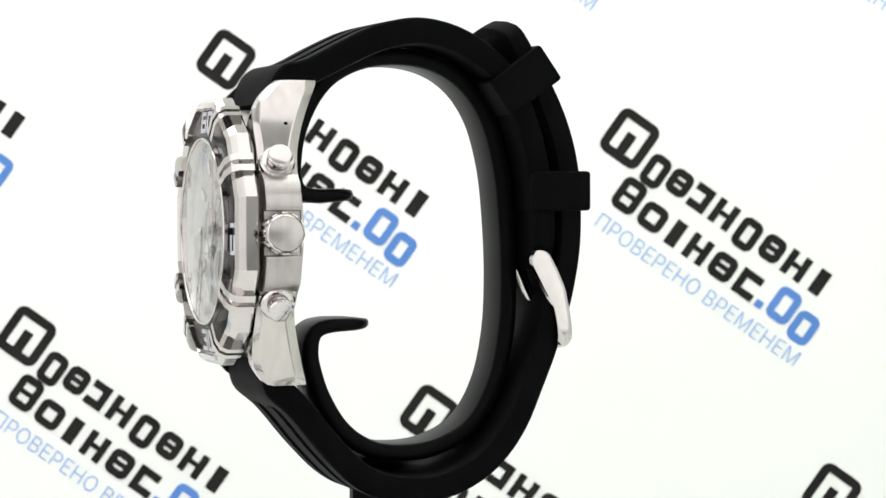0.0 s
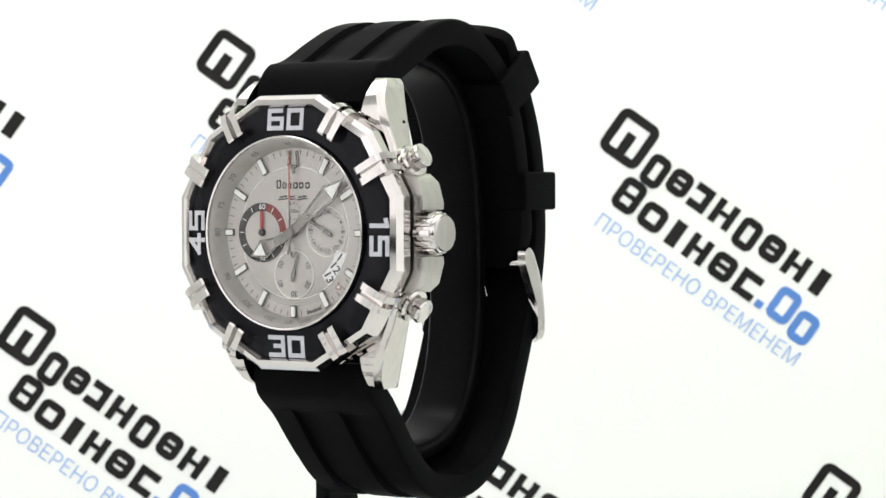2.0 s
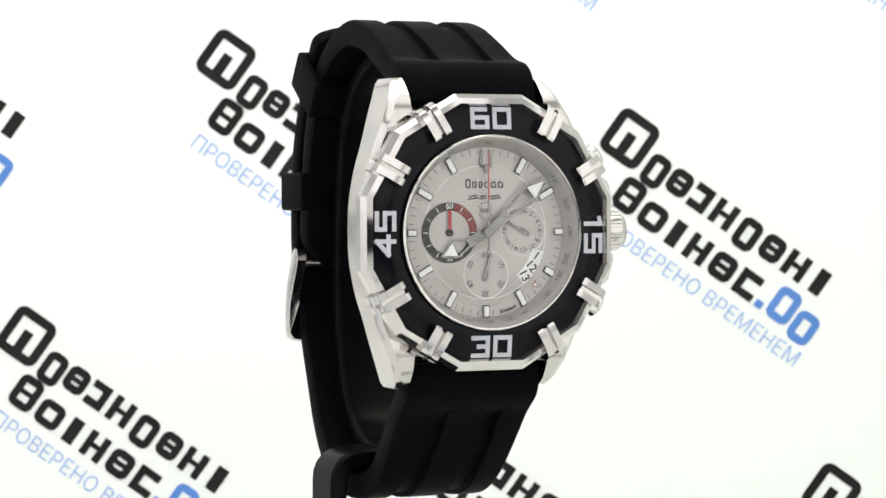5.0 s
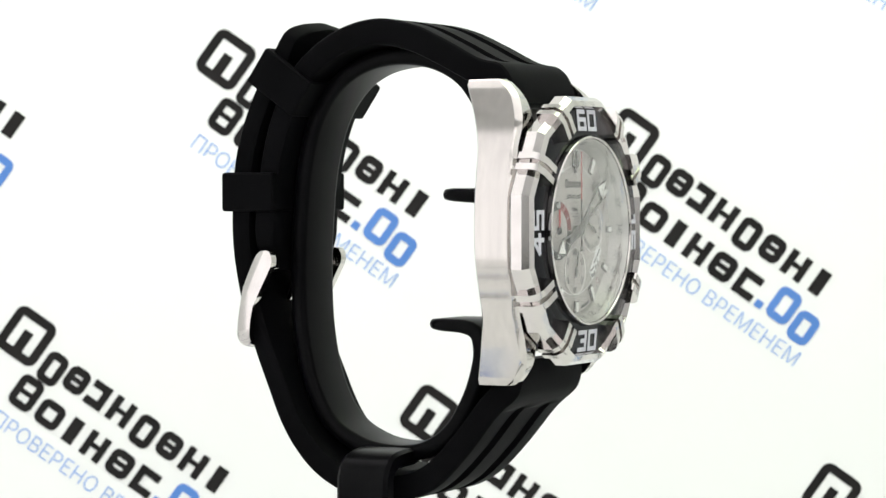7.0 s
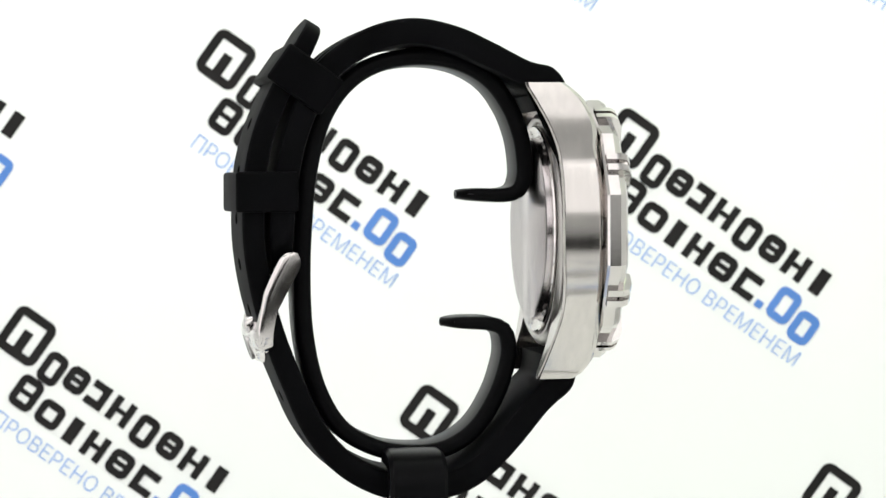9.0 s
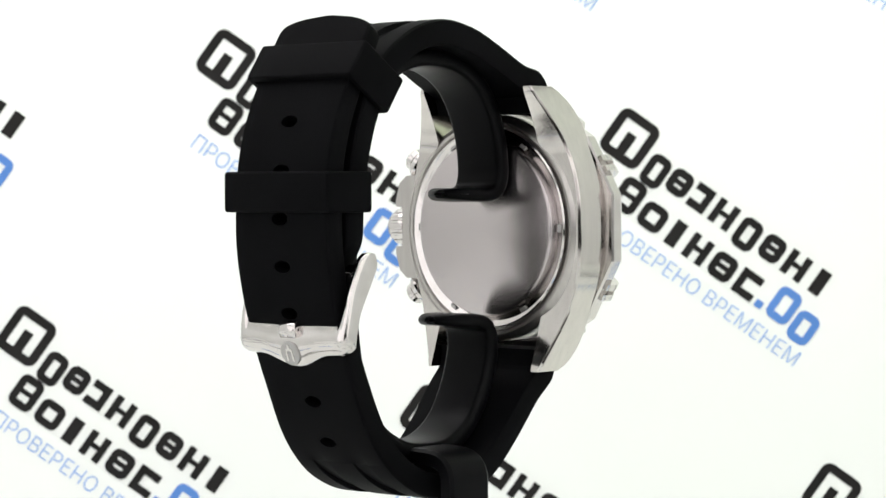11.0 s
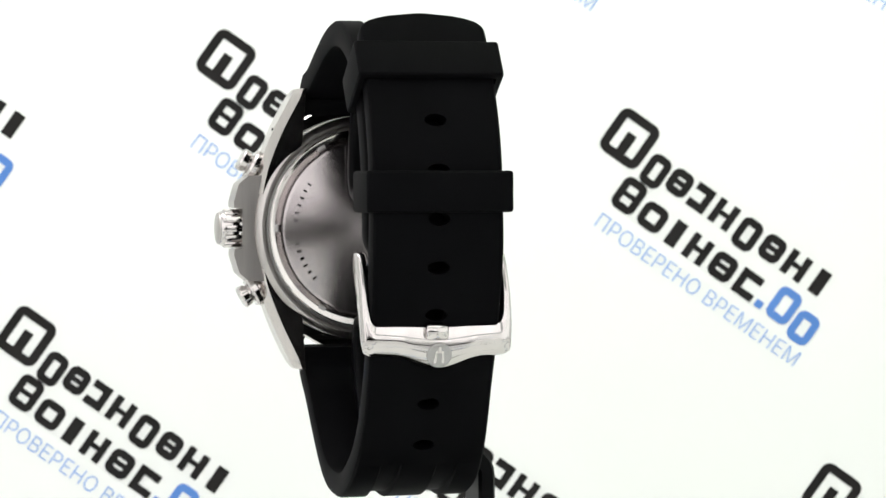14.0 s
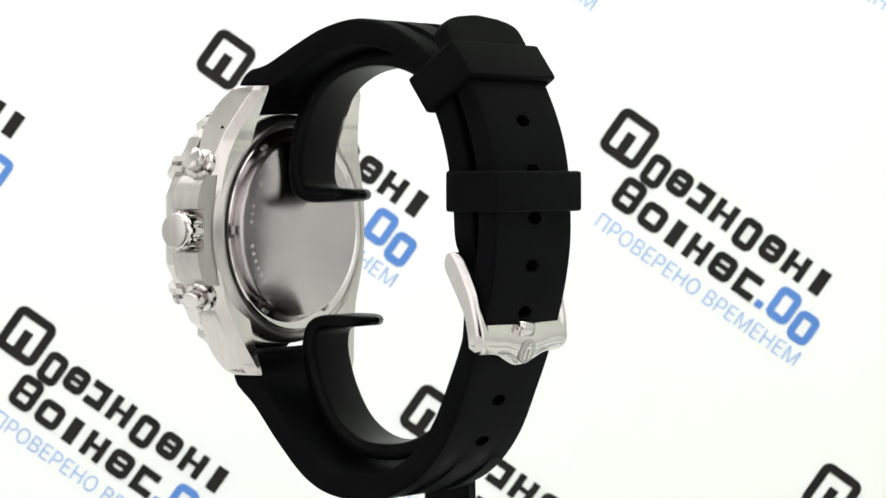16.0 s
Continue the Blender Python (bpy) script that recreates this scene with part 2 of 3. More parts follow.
def rounded(w, h, r, cx=0.0, cz=0.0, n=5):
    pts = []
    for sx, sz, a0 in ((1, 1, 0), (-1, 1, 90), (-1, -1, 180), (1, -1, 270)):
        for i in range(n + 1):
            a = radians(a0 + 90 * i / n)
            pts.append((cx + sx * (w / 2 - r) + r * math.cos(a), cz + sz * (h / 2 - r) + r * math.sin(a)))
    return pts


def hoop(bm, w, h, stroke, r, cx, cz, y0, y1, ends=None):
    """A rounded block with a slot in it; ends: the thickness above and below the slot, where it differs."""
    o = rounded(w, h, r, cx, cz)
    sw, sh = w - 2 * stroke, h - 2 * (ends or stroke)
    i = rounded(sw, sh, min(max(r - stroke, 0.25), 0.45 * min(sw, sh)), cx, cz)
    rings = [[bm.verts.new((x, y, z)) for x, z in pts] for pts, y in ((o, y0), (i, y0), (i, y1), (o, y1))]
    n = len(o)
    for k in range(4):
        a, b = rings[k], rings[(k + 1) % 4]
        for j in range(n):
            bm.faces.new((a[j], a[(j + 1) % n], b[(j + 1) % n], b[j]))


# Print lattice: one motif repeated on two slanting steps.
PX = 0.760 / 4637.2 * 1000      # backdrop millimetres per unit of the print's layout
LEAN = 35.5


PRINTS = []


def block(bm, kind, cx, w, h, cz, y0, y1):
    """A plain printed block of stroke bars: ring, barred ring, pair of bars, one bar, or a ring open to one side."""
    t, e, y, d = 13.5 * PX, 14 * PX, (y0 + y1) / 2, y1 - y0

    def bar(x0, x1, z0, z1):
        box(bm, x1 - x0, d, z1 - z0, Matrix.Translation((cx + (x0 + x1) / 2, y, cz + (z0 + z1) / 2)))
    if kind in ("ring", "barred"):
        hoop(bm, w, h, t, 14 * PX, cx, cz, y0, y1, e)
        if kind == "barred":
            bar(-w / 2 + t, w / 2 - t, -4.5 * PX, 4.5 * PX)
    elif kind == "pair":
        bar(-w / 2, -w / 2 + t, -h / 2, h / 2)
        bar(w / 2 - t, w / 2, -h / 2, h / 2)
        bar(-w / 2 + t, w / 2 - t, -4.5 * PX, 4.5 * PX)
    elif kind == "bar":
        bar(-t * 0.8, t * 0.8, -h / 2, h / 2)
    else:
        k = 1 if kind == "left" else -1
        bar(*sorted((k * (w / 2 - t), k * w / 2)), -h / 2, h / 2)
        for z0 in (-h / 2, h / 2 - e):
            bar(*sorted((-k * w / 2, k * (w / 2 - t))), z0, z0 + e)


def print_motif(u, v, count=4, lie=False):
    """One repeat of the print; (u, v) is the place of its square mark in the layout, to the right and down from the picture's corner."""
    x = 7.11 + (u - 784) * PX
    z = HEIGHT + 7.49 - (v - 331.0) * PX
    m = Matrix.Translation((x + 0.3, 0, z - 0.3)) @ Matrix.Rotation(radians(LEAN), 4, "Y")
    y0, y1 = BACK_Y - 0.25, BACK_Y + 0.3

    place = Matrix.Translation(m.translation * MM) @ m.to_3x3().to_4x4()
    sheet = floor if lie else backdrop
    if lie:                        # the same print on the table: the sheet sweeps forward under the stand
        place = Matrix.Translation((0, BACK_Y * MM, BACK_Y * MM)) @ Matrix.Rotation(radians(-90), 4, "X") @ place

    def put(name, bm, mat, label):
        ob = part(name, bm, mat, backdrop, label)
        ob.matrix_basis = place
        PRINTS.append(ob)
    if PRINTS:
        for first in PRINTS[:count]:
            ob = new(first.name.split(".")[0], first.data)
            ob.parent, ob["label"], ob.matrix_basis = sheet, first["label"], place
        return

    def s(*values):
        return [q * PX for q in values]
    bm = bmesh.new()
    hoop(bm, *s(82, 89, 16, 17, 0, 0), y0, y1)
    box(bm, 18 * PX, 0.5, 50 * PX, Matrix.Translation((0, (y0 + y1) / 2, -16 * PX)))
    put("printed_mark", bm, INK, "black rounded square outline with an inner bar")
    bm = bmesh.new()
    for kind, cx, w, h, cz in (("ring", 71, 41, 60, -21), ("barred", 118, 42, 47, -13), ("left", 164, 36, 47, -13), ("pair", 214, 42, 47, -13), ("ring", 268, 42, 58, -18),
                               ("barred", 319, 42, 47, -13), ("pair", 371, 42, 47, -13), ("bar", 422, 38, 47, -13),
                               ("barred", 58, 47, 62, -83), ("ring", 114, 48, 48, -90), ("bar", 164, 39, 48, -90), ("pair", 212, 41, 48, -90), ("barred", 266, 46, 48, -90), ("right", 320, 42, 48, -90)):
        block(bm, kind, *s(cx, w, h, cz), y0, y1)
    put("printed_bars", bm, INK, "two rows of plain black blocks")
    bm = bmesh.new()
    box(bm, 14 * PX, 0.5, 14 * PX, Matrix.Translation((356 * PX, (y0 + y1) / 2, -107 * PX)))
    block(bm, "ring", *s(394, 46, 63, -83), y0, y1)
    block(bm, "ring", *s(445, 44, 58, -96), y0, y1)
    put("printed_bars", bm, BLUE_INK, "plain blue blocks")
    bm = bmesh.new()
    lettering("ПРОВЕРЕНО ВРЕМЕНЕМ", 40 * PX, 0.5, bm, Matrix.Translation((253 * PX, (y0 + y1) / 2, -151 * PX)), -0.10, 432 * PX)
    put("printed_words", bm, PALE_INK, "thin light-blue words")


for i in range(-5, 7):
    for j in range(-4, 3):
        u, v = 400 + 713 * i + 357 * j, 103 + 142 * i + 630 * j
        if -1700 < u < 2900 and -1500 < v < 720 + 180 * (v < 800):
            print_motif(u, v)
        elif 1400 < u < 1500 and 860 < v < 900:
            print_motif(u, v, 1)       # the sheet's lower edge leaves only the square mark
for i in range(-6, 9):
    for j in range(1, 9):
        u, v = 400 + 713 * i + 357 * j, 103 + 142 * i + 630 * j
        if -1700 < u < 2900 and 1120 < v < 5000:
            print_motif(u, v, 4, True)


# ---- the stand: a black C-shaped clip on a flat stem ----
def empty(name):
    ob = new(name)
    ob.empty_display_size = 0.02
    return ob


def build_stand():
    stand = tagged(empty("watch_stand"), "glossy black plastic C-shaped watch stand with hooked ends", "stand")
    # middle line of the band, from the upper finger round the back to the lower finger
    line = [(-9.3, 6.2, 2.2), (-13, 6.1, 2.3), (-17.2, 6.0, 2.5), (-19.8, 6.8, 2.8), (-20.9, 9.2, 3.0), (-20.9, 12, 3.0), (-20.2, 16.4, 3.0), (-18.2, 21.5, 3.0), (-14.6, 26.2, 3.0),
            (-9, 29.2, 3.0), (-2, 30.1, 3.0), (5, 28.8, 3.0), (10.6, 25.2, 3.0), (14.6, 19.2, 3.0), (16.9, 11, 3.0), (17.9, 2, 3.0), (18.3, -8, 3.0),
            (17.8, -18, 3.0), (15.8, -27, 3.0), (11.8, -34, 3.0), (6, -37.6, 3.0), (0, -38.8, 3.0), (-6.5, -38.2, 3.0), (-12, -34.8, 3.0),
            (-15.8, -29, 3.0), (-17.8, -23, 3.0), (-17.9, -19.6, 2.9), (-17.0, -17.4, 2.7), (-14.8, -16.5, 2.5), (-12, -16.3, 2.3), (-6.6, -16.2, 2.0)]
    rows = spline(line, 150)
    ends = [min(i, 149 - i) for i in range(150)]
    step = float(np.linalg.norm(rows[1, :2] - rows[0, :2]))
    half = [1.3 + 4.1 * math.sqrt(max(0.0, 1 - max(0.0, 1 - e * step / 5.0) ** 2)) for e in ends]
    thin = [min(1.0, 0.72 + 0.28 * e * step / 3.0) for e in ends]
    rows = np.c_[rows, half, thin]

    def section(row):
        h, w = row[2] * row[4], max(row[3], 1.3)
        pts = []
        for sx, sh, a0 in ((1, -1, -90), (1, 1, 0), (-1, 1, 90), (-1, -1, 180)):
            for i in range(4):
                a = radians(a0 + 90 * i / 3)
                pts.append((-0.4 + sx * (w - 1.1) + 1.1 * math.cos(a), sh * (h / 2 - 1.0) + 1.0 * math.sin(a)))
        return pts
    band = sweep(rows, section)
    for f in [f for f in band.faces if len(f.verts) > 4]:
        bmesh.ops.inset_region(band, faces=[f], thickness=0.5, depth=0.4)
    part("band", band, PLASTIC, stand)
    # stem: leaves the band sideways, bends down beside the strap
    rows = spline([(-4.5, -39.2), (-9.0, -39.3), (-12.2, -39.9), (-13.9, -42), (-14.1, -46), (-14.1, -60), (-14.1, -(HEIGHT - 2.0))], 60)
    bm = bmesh.new()
    rings = []
    for i, (x, z) in enumerate(rows):
        a, b = rows[max(i - 1, 0)], rows[min(i + 1, len(rows) - 1)]
        d = np.array([b[0] - a[0], b[1] - a[1]])
        d /= np.linalg.norm(d)
        nx, nz = d[1], -d[0]
        ring = []
        for s, y in ((1.5, -4.3), (1.5, 4.3), (1.0, 5.0), (-1.0, 5.0), (-1.5, 4.3), (-1.5, -4.3), (-1.0, -5.0), (1.0, -5.0)):
            ring.append(bm.verts.new((x + nx * s, y - 0.4, z + nz * s)))
        rings.append(ring)
    for a, b in zip(rings, rings[1:]):
        for j in range(8):
            bm.faces.new((a[j], a[(j + 1) % 8], b[(j + 1) % 8], b[j]))
    bm.faces.new(rings[0])
    bm.faces.new(rings[-1][::-1])
    part("stem", bm, PLASTIC, stand)
    prof = [(0, 0), (32, 0), (33, 0.8), (33, 2.2), (32, 3), (0, 3)]
    bm = bmesh.new()
    lathe([(r, h) for r, h in prof], 64, bm=bm)
    bmesh.ops.transform(bm, matrix=Matrix.Translation((0, 0, -HEIGHT)) @ Matrix.Rotation(radians(90), 4, "X"), verts=bm.verts[:])
    part("foot", bm, PLASTIC, stand)
    return stand


# ---- the watch ----
XC = 0.9            # the watch sits this far off the turning axis
GROOVE = 4.9


def strap_section(width, thick, groove, lip=0.5):
    """Closed section: outer face with two long grooves, rounded edges."""
    w = max(width / 2, 0.95)
    lip = min(lip, w * 0.3)
    top = [(w, 0.9), (w - 0.15, 0.35), (w - lip, 0.05), (w - lip - 0.4, 0)]
    k = min(1.0, max(0.02, (w - 1.0) / 6.9))
    gr = [((GROOVE + 1.9) * k, 0), ((GROOVE + 1.6) * k, groove), ((GROOVE - 1.6) * k, groove), ((GROOVE - 1.9) * k, 0)]
    right = top + gr
    left = [(-x, h) for x, h in reversed(right)]
    bottom = [(-w, thick - 0.7), (-w + 0.2, thick - 0.2), (-w + 0.8, thick), (w - 0.8, thick), (w - 0.2, thick - 0.2), (w, thick - 0.7)]
    return right + left + bottom


def build_strap(watch):
    # buckle half: over the top and down the back, inner layer.  y, z, width, thickness, groove
    upper = [(-28.0, 21.6, 24.0, 5.0, 0), (-27.4, 24.4, 24.0, 5.2, 0), (-26.2, 26.8, 24.0, 5.4, 0), (-24.4, 28.3, 23.9, 5.4, 0), (-22.4, 28.7, 23.9, 4.8, 0.05), (-20.0, 29.5, 23.7, 4.4, 0.9),
             (-14.2, 32.5, 23.2, 4.5, 0.95), (-8, 35.2, 22.7, 4.6, 0.95), (-0.8, 36.5, 22.4, 4.6, 0.95), (6, 35.3, 22.3, 4.5, 0.9), (12, 32.2, 22.3, 4.4, 0.6),
             (16.6, 28.0, 22.3, 4.3, 0.1), (20.2, 21.5, 22.3, 4.3, 0), (22.6, 14, 22.3, 4.2, 0), (24.0, 5, 22.2, 4.2, 0), (24.3, -2, 22.0, 4.0, 0), (23.6, -7.5, 16.0, 3.4, 0)]
    bm = sweep(spline(upper, 130), lambda r: [(x, h) for x, h in strap_section(r[2], r[3], max(r[4], 0))])
    strap = part("buckle_strap", bm, RUBBER, watch, "black rubber strap half with two long grooves", 25)
    # hole half: round the bottom, up the back as the outer layer, to the tip
    lower = [(-28.8, -21.6, 24.0, 5.0, 0), (-28.9, -24.6, 24.0, 5.2, 0), (-28.2, -27.2, 24.0, 5.2, 0), (-26.8, -28.8, 23.9, 5.0, 0), (-25.4, -29.9, 23.9, 4.5, 0.05), (-23.3, -32.0, 23.7, 4.4, 0.9),
             (-18.4, -37.9, 23.2, 4.4, 0.95), (-13, -43.2, 22.8, 4.5, 0.95), (-7.6, -45.9, 22.6, 4.5, 0.95), (-0.8, -46.7, 22.6, 4.5, 0.95), (5.1, -45.9, 22.7, 4.4, 0.9),
             (11, -43.1, 22.8, 4.3, 0.6), (15.4, -39.3, 22.4, 4.2, 0.1), (19.0, -34.3, 22.0, 4.1, 0), (22.1, -27.4, 21.8, 4.0, 0), (25.0, -20, 21.9, 3.9, 0), (27.4, -12, 22.2, 3.9, 0), (28.8, -4, 22.5, 3.9, 0),
             (29.1, 3, 22.4, 3.9, 0), (28.6, 11, 22.3, 3.9, 0), (26.9, 18, 22.3, 3.8, 0), (24.0, 24.8, 22.2, 3.7, 0), (20.3, 31.4, 22.0, 3.5, 0), (18.6, 34.3, 21.6, 3.2, 0), (17.9, 35.4, 19.6, 3.0, 0), (17.5, 36.0, 16.0, 2.8, 0), (17.2, 36.5, 10.5, 2.6, 0), (17.0, 36.8, 3.0, 2.4, 0)]
    rows = spline(lower, 280)
    bm = sweep(rows, lambda r: strap_section(r[2], r[3], max(r[4], 0)), -1)
    cutter = bmesh.new()
    for z in HOLES:
        i = int(np.argmin(np.abs(rows[90:250, 1] - z))) + 90
        d = rows[i + 1, :2] - rows[i - 1, :2]
        a = math.degrees(math.atan2(d[1], d[0]))
        m = Matrix.Translation((0, rows[i, 0], rows[i, 1])) @ Matrix.Rotation(radians(a), 4, "X")
        bmesh.ops.create_cone(cutter, cap_ends=True, segments=20, radius1=1, radius2=1, depth=7,
                              matrix=m @ Matrix.Diagonal((1.9, 1.1, 1, 1)))
    part("hole_strap", cut(bm, cutter), RUBBER, watch, "black rubber strap half with oval adjustment holes", 25)
    # two keepers round both layers
    for name, y, z, tilt, depth, w in (("keeper", 24.9, 6.7, 0, 10.8, 6.9), ("keeper", 18.3, 25.9, 35, 11.4, 7.2)):
        m = Matrix.Translation((0, y, z)) @ Matrix.Rotation(radians(tilt), 4, "X")
        bm = bmesh.new()
        box(bm, 25.0, depth, w)
        bevelled(bm, 0.7, 3)
        inner = bmesh.new()
        box(inner, 22.6, depth - 2.4, w + 2)
        bm = cut(bm, inner)
        bmesh.ops.transform(bm, matrix=m, verts=bm.verts[:])
        part(name, bm, RUBBER, watch)


HOLES = (18.4, 10.4, 2.3, -5.7, -13.9, -29.2, -36.3)


def build_buckle(watch):
    # one frame: two curved arms beside the strap and a bowed cross bar with a pointed middle
    arm = spline([(20.3, -3.6, 1.9), (21.3, -5.5, 1.95), (22.9, -8.6, 1.9), (24.4, -12, 1.7), (25.2, -15.5, 1.55), (25.5, -18.5, 1.4)], 40)

    def base(z):
        if z < -18.5:
            return 25.5 + 0.3 * (z + 18.5)
        return float(np.interp(-z, -arm[:, 1], arm[:, 0]))

    def low(x):
        k = max(0.0, 1 - abs(x) / 8.0)
        return -20.5 - 0.4 * (1 - (x / 12.95) ** 2) - 2.0 * k * k * (3 - 2 * k)

    def high(x):
        return -14.5 - 0.9 * (1 - (x / 12.95) ** 2)

    pairs = []                     # outer (x, z), inner (x, z), half thickness, share of the bar's section
    for y, z, h in arm[:22]:
        s = min(1.0, (arm[0][1] - z + 0.05) / 2.2)
        pairs.append(((12.95, z), (11.15, z), h * math.sqrt(1 - (1 - s) ** 2), 0.0))
    z_in, h = arm[21][1], 1.45
    for k in range(1, 13):
        f = k / 12
        a = radians(90 * f)
        outer = (11.0 + 1.95 * math.cos(a), -18.6 + (low(11.0) + 18.6) * math.sin(a)) if f > 0.35 else None
        if outer is None:
            a0 = radians(90 * 0.35)
            z_join = -18.6 + (low(11.0) + 18.6) * math.sin(a0)
            outer = (12.95 + (11.0 + 1.95 * math.cos(a0) - 12.95) * (f / 0.35) ** 2, z_in + (z_join - z_in) * f / 0.35)
        inner = (10.2 + 0.95 * math.cos(a), z_in + (high(10.2) - z_in) * math.sin(a))
        pairs.append((outer, inner, h, f * f * (3 - 2 * f)))
    for k in range(1, 13):
        f = 1 - k / 12
        pairs.append(((11.0 * f, low(11.0 * f)), (10.2 * f, high(10.2 * f)), h, 1.0))
    pairs += [((-o[0], o[1]), (-q[0], q[1]), h, w) for o, q, h, w in reversed(pairs[:-1])]
    bar = [(0, 0.1), (0.05, 0.75), (0.13, 1.3), (0.3, 1.65), (0.46, 1.8), (0.6, 1.8), (0.66, 1.6), (0.9, 0.9), (0.98, 0.55), (1.0, 0.2), (0.98, -0.6), (0.03, -0.6)]
    rod = [(0, 0.2), (0.03, 0.62), (0.13, 0.88), (0.3, 1.0), (0.46, 1.0), (0.6, 1.0), (0.72, 0.97), (0.87, 0.87), (0.97, 0.65), (1.0, 0.4), (0.95, -1), (0.05, -1)]
    bm = bmesh.new()
    rings = []
    for o, q, h, w in pairs:
        ring = []
        for (f0, n0), (f1, n1) in zip(rod, bar):
            f = f0 + (f1 - f0) * w
            x, z = o[0] + (q[0] - o[0]) * f, o[1] + (q[1] - o[1]) * f
            slope = (base(z + 0.1) - base(z - 0.1)) / 0.2
            bow = 0.3 * w * (1 - (x / 12.95) ** 2)
            d = (n0 * h + (n1 - n0 * h) * w + bow) / math.hypot(1, slope)
            ring.append(bm.verts.new((x - 0.4, base(z) + d, z - slope * d)))
        rings.append(ring)
    k = len(bar)
    for a, b in zip(rings, rings[1:]):
        for j in range(k):
            bm.faces.new((a[j], a[(j + 1) % k], b[(j + 1) % k], b[j]))
    bm.faces.new(rings[0])
    bm.faces.new(rings[-1][::-1])
    bmesh.ops.recalc_face_normals(bm, faces=bm.faces[:])
    buckle = part("buckle", bm, POLISHED, watch, "polished steel pin buckle with curved arms and a pointed bar", 50)
    m = Matrix.Translation((-0.4, 27.0, -20.4)) @ Matrix.Rotation(radians(-19), 4, "X")
    part("emblem_disc", lathe(ring_profile(0.0, 2.15, -0.3, 0.3, 0.1), 40, m=m), ENGRAVED, buckle, "round satin disc with a small plain mark")
    bm = plate([(-0.9, -1.3), (-0.45, -1.3), (-0.45, 0.5), (0.45, 0.5), (0.45, -1.3), (0.9, -1.3), (0.7, 0.9), (0.25, 0.9), (0.25, 1.6), (-0.25, 1.6), (-0.25, 0.9), (-0.7, 0.9)],
               0.27, 0.38, m=m)
    part("emblem_mark", bm, POLISHED, buckle)
    rows = spline([(22.0, -7.0, 1.0), (24.2, -12.5, 1.0), (26.0, -14.6, 1.1), (27.3, -15.2, 1.3), (28.0, -16.2, 1.3), (27.6, -17.6, 1.2), (26.8, -18.4, 1.0)], 24)
    bm = sweep(rows, lambda r: [(1.9, 0.25), (1.65, 0), (-1.65, 0), (-1.9, 0.25), (-1.9, r[2] - 0.2), (-1.6, r[2]), (1.6, r[2]), (1.9, r[2] - 0.2)])
    part("buckle_tongue", bm, POLISHED, buckle, "short polished steel tongue", 50)
    bm = bmesh.new()
    bmesh.ops.create_cone(bm, cap_ends=True, segments=20, radius1=0.8, radius2=0.8, depth=25.0,
                          matrix=Matrix.Translation((0, 21.6, -6.3)) @ Matrix.Rotation(radians(90), 4, "Y"))
    part("spring_bar", bevelled(bm, 0.15, 1), POLISHED, buckle)


def case_side(side):
    """One flank of the case with its two lugs: sections along z."""
    keys = [(-25.7, 13.7, -27.9, -21.5, 12.05), (-25.0, 14.2, -29.1, -21.6, 12.05), (-22, 15.5, -31.1, -22.6, 12.05), (-18, 17.2, -31.6, -23.8, 12.05), (-14, 18.7, -31.5, -24.7, 12.05), (-10, 20.0, -31.7, -24.8, 12.05),
            (-5, 20.9, -31.8, -24.6, 12.05), (0, 21.1, -31.8, -24.5, 12.05), (5, 20.9, -31.8, -24.5, 12.05), (10, 20.0, -31.6, -24.4, 12.05), (14, 18.7, -31.2, -24.0, 12.05), (18, 17.2, -31.3, -22.8, 12.05),
            (22, 15.4, -29.9, -21.0, 12.05), (24.6, 14.2, -27.6, -19.7, 12.05), (25.4, 13.6, -26.6, -19.6, 12.05)]
    rows = spline([(k[0], 0.0, *k[1:]) for k in keys], 60)
    bm = bmesh.new()
    rings = []
    for z, _, xo, yf, yb, xi in rows:
        c = min(1.5, 0.6 * (xo - xi)) if side > 0 else 0.5
        d = 2.1 if side > 0 else 0.4       # the crown's side is bevelled deeper towards the back
        xi = max(xi, math.sqrt(max(0.0, 19.4 ** 2 - z * z)))
        pts = [(xi, yf), (xo - 1.0, yf), (xo - 0.2, yf + 0.7), (xo, yf + 1.0), (xo, yb - d), (xo - 0.1, yb - 0.86 * d), (xo - c, yb), (xi, yb)]
        rings.append([bm.verts.new((side * x, y, z)) for x, y in pts])
    k = len(rings[0])
    for a, b in zip(rings, rings[1:]):
        for j in range(k):
            bm.faces.new((a[j], a[(j + 1) % k], b[(j + 1) % k], b[j]))
    bm.faces.new(rings[0])
    bm.faces.new(rings[-1][::-1])
    return bm


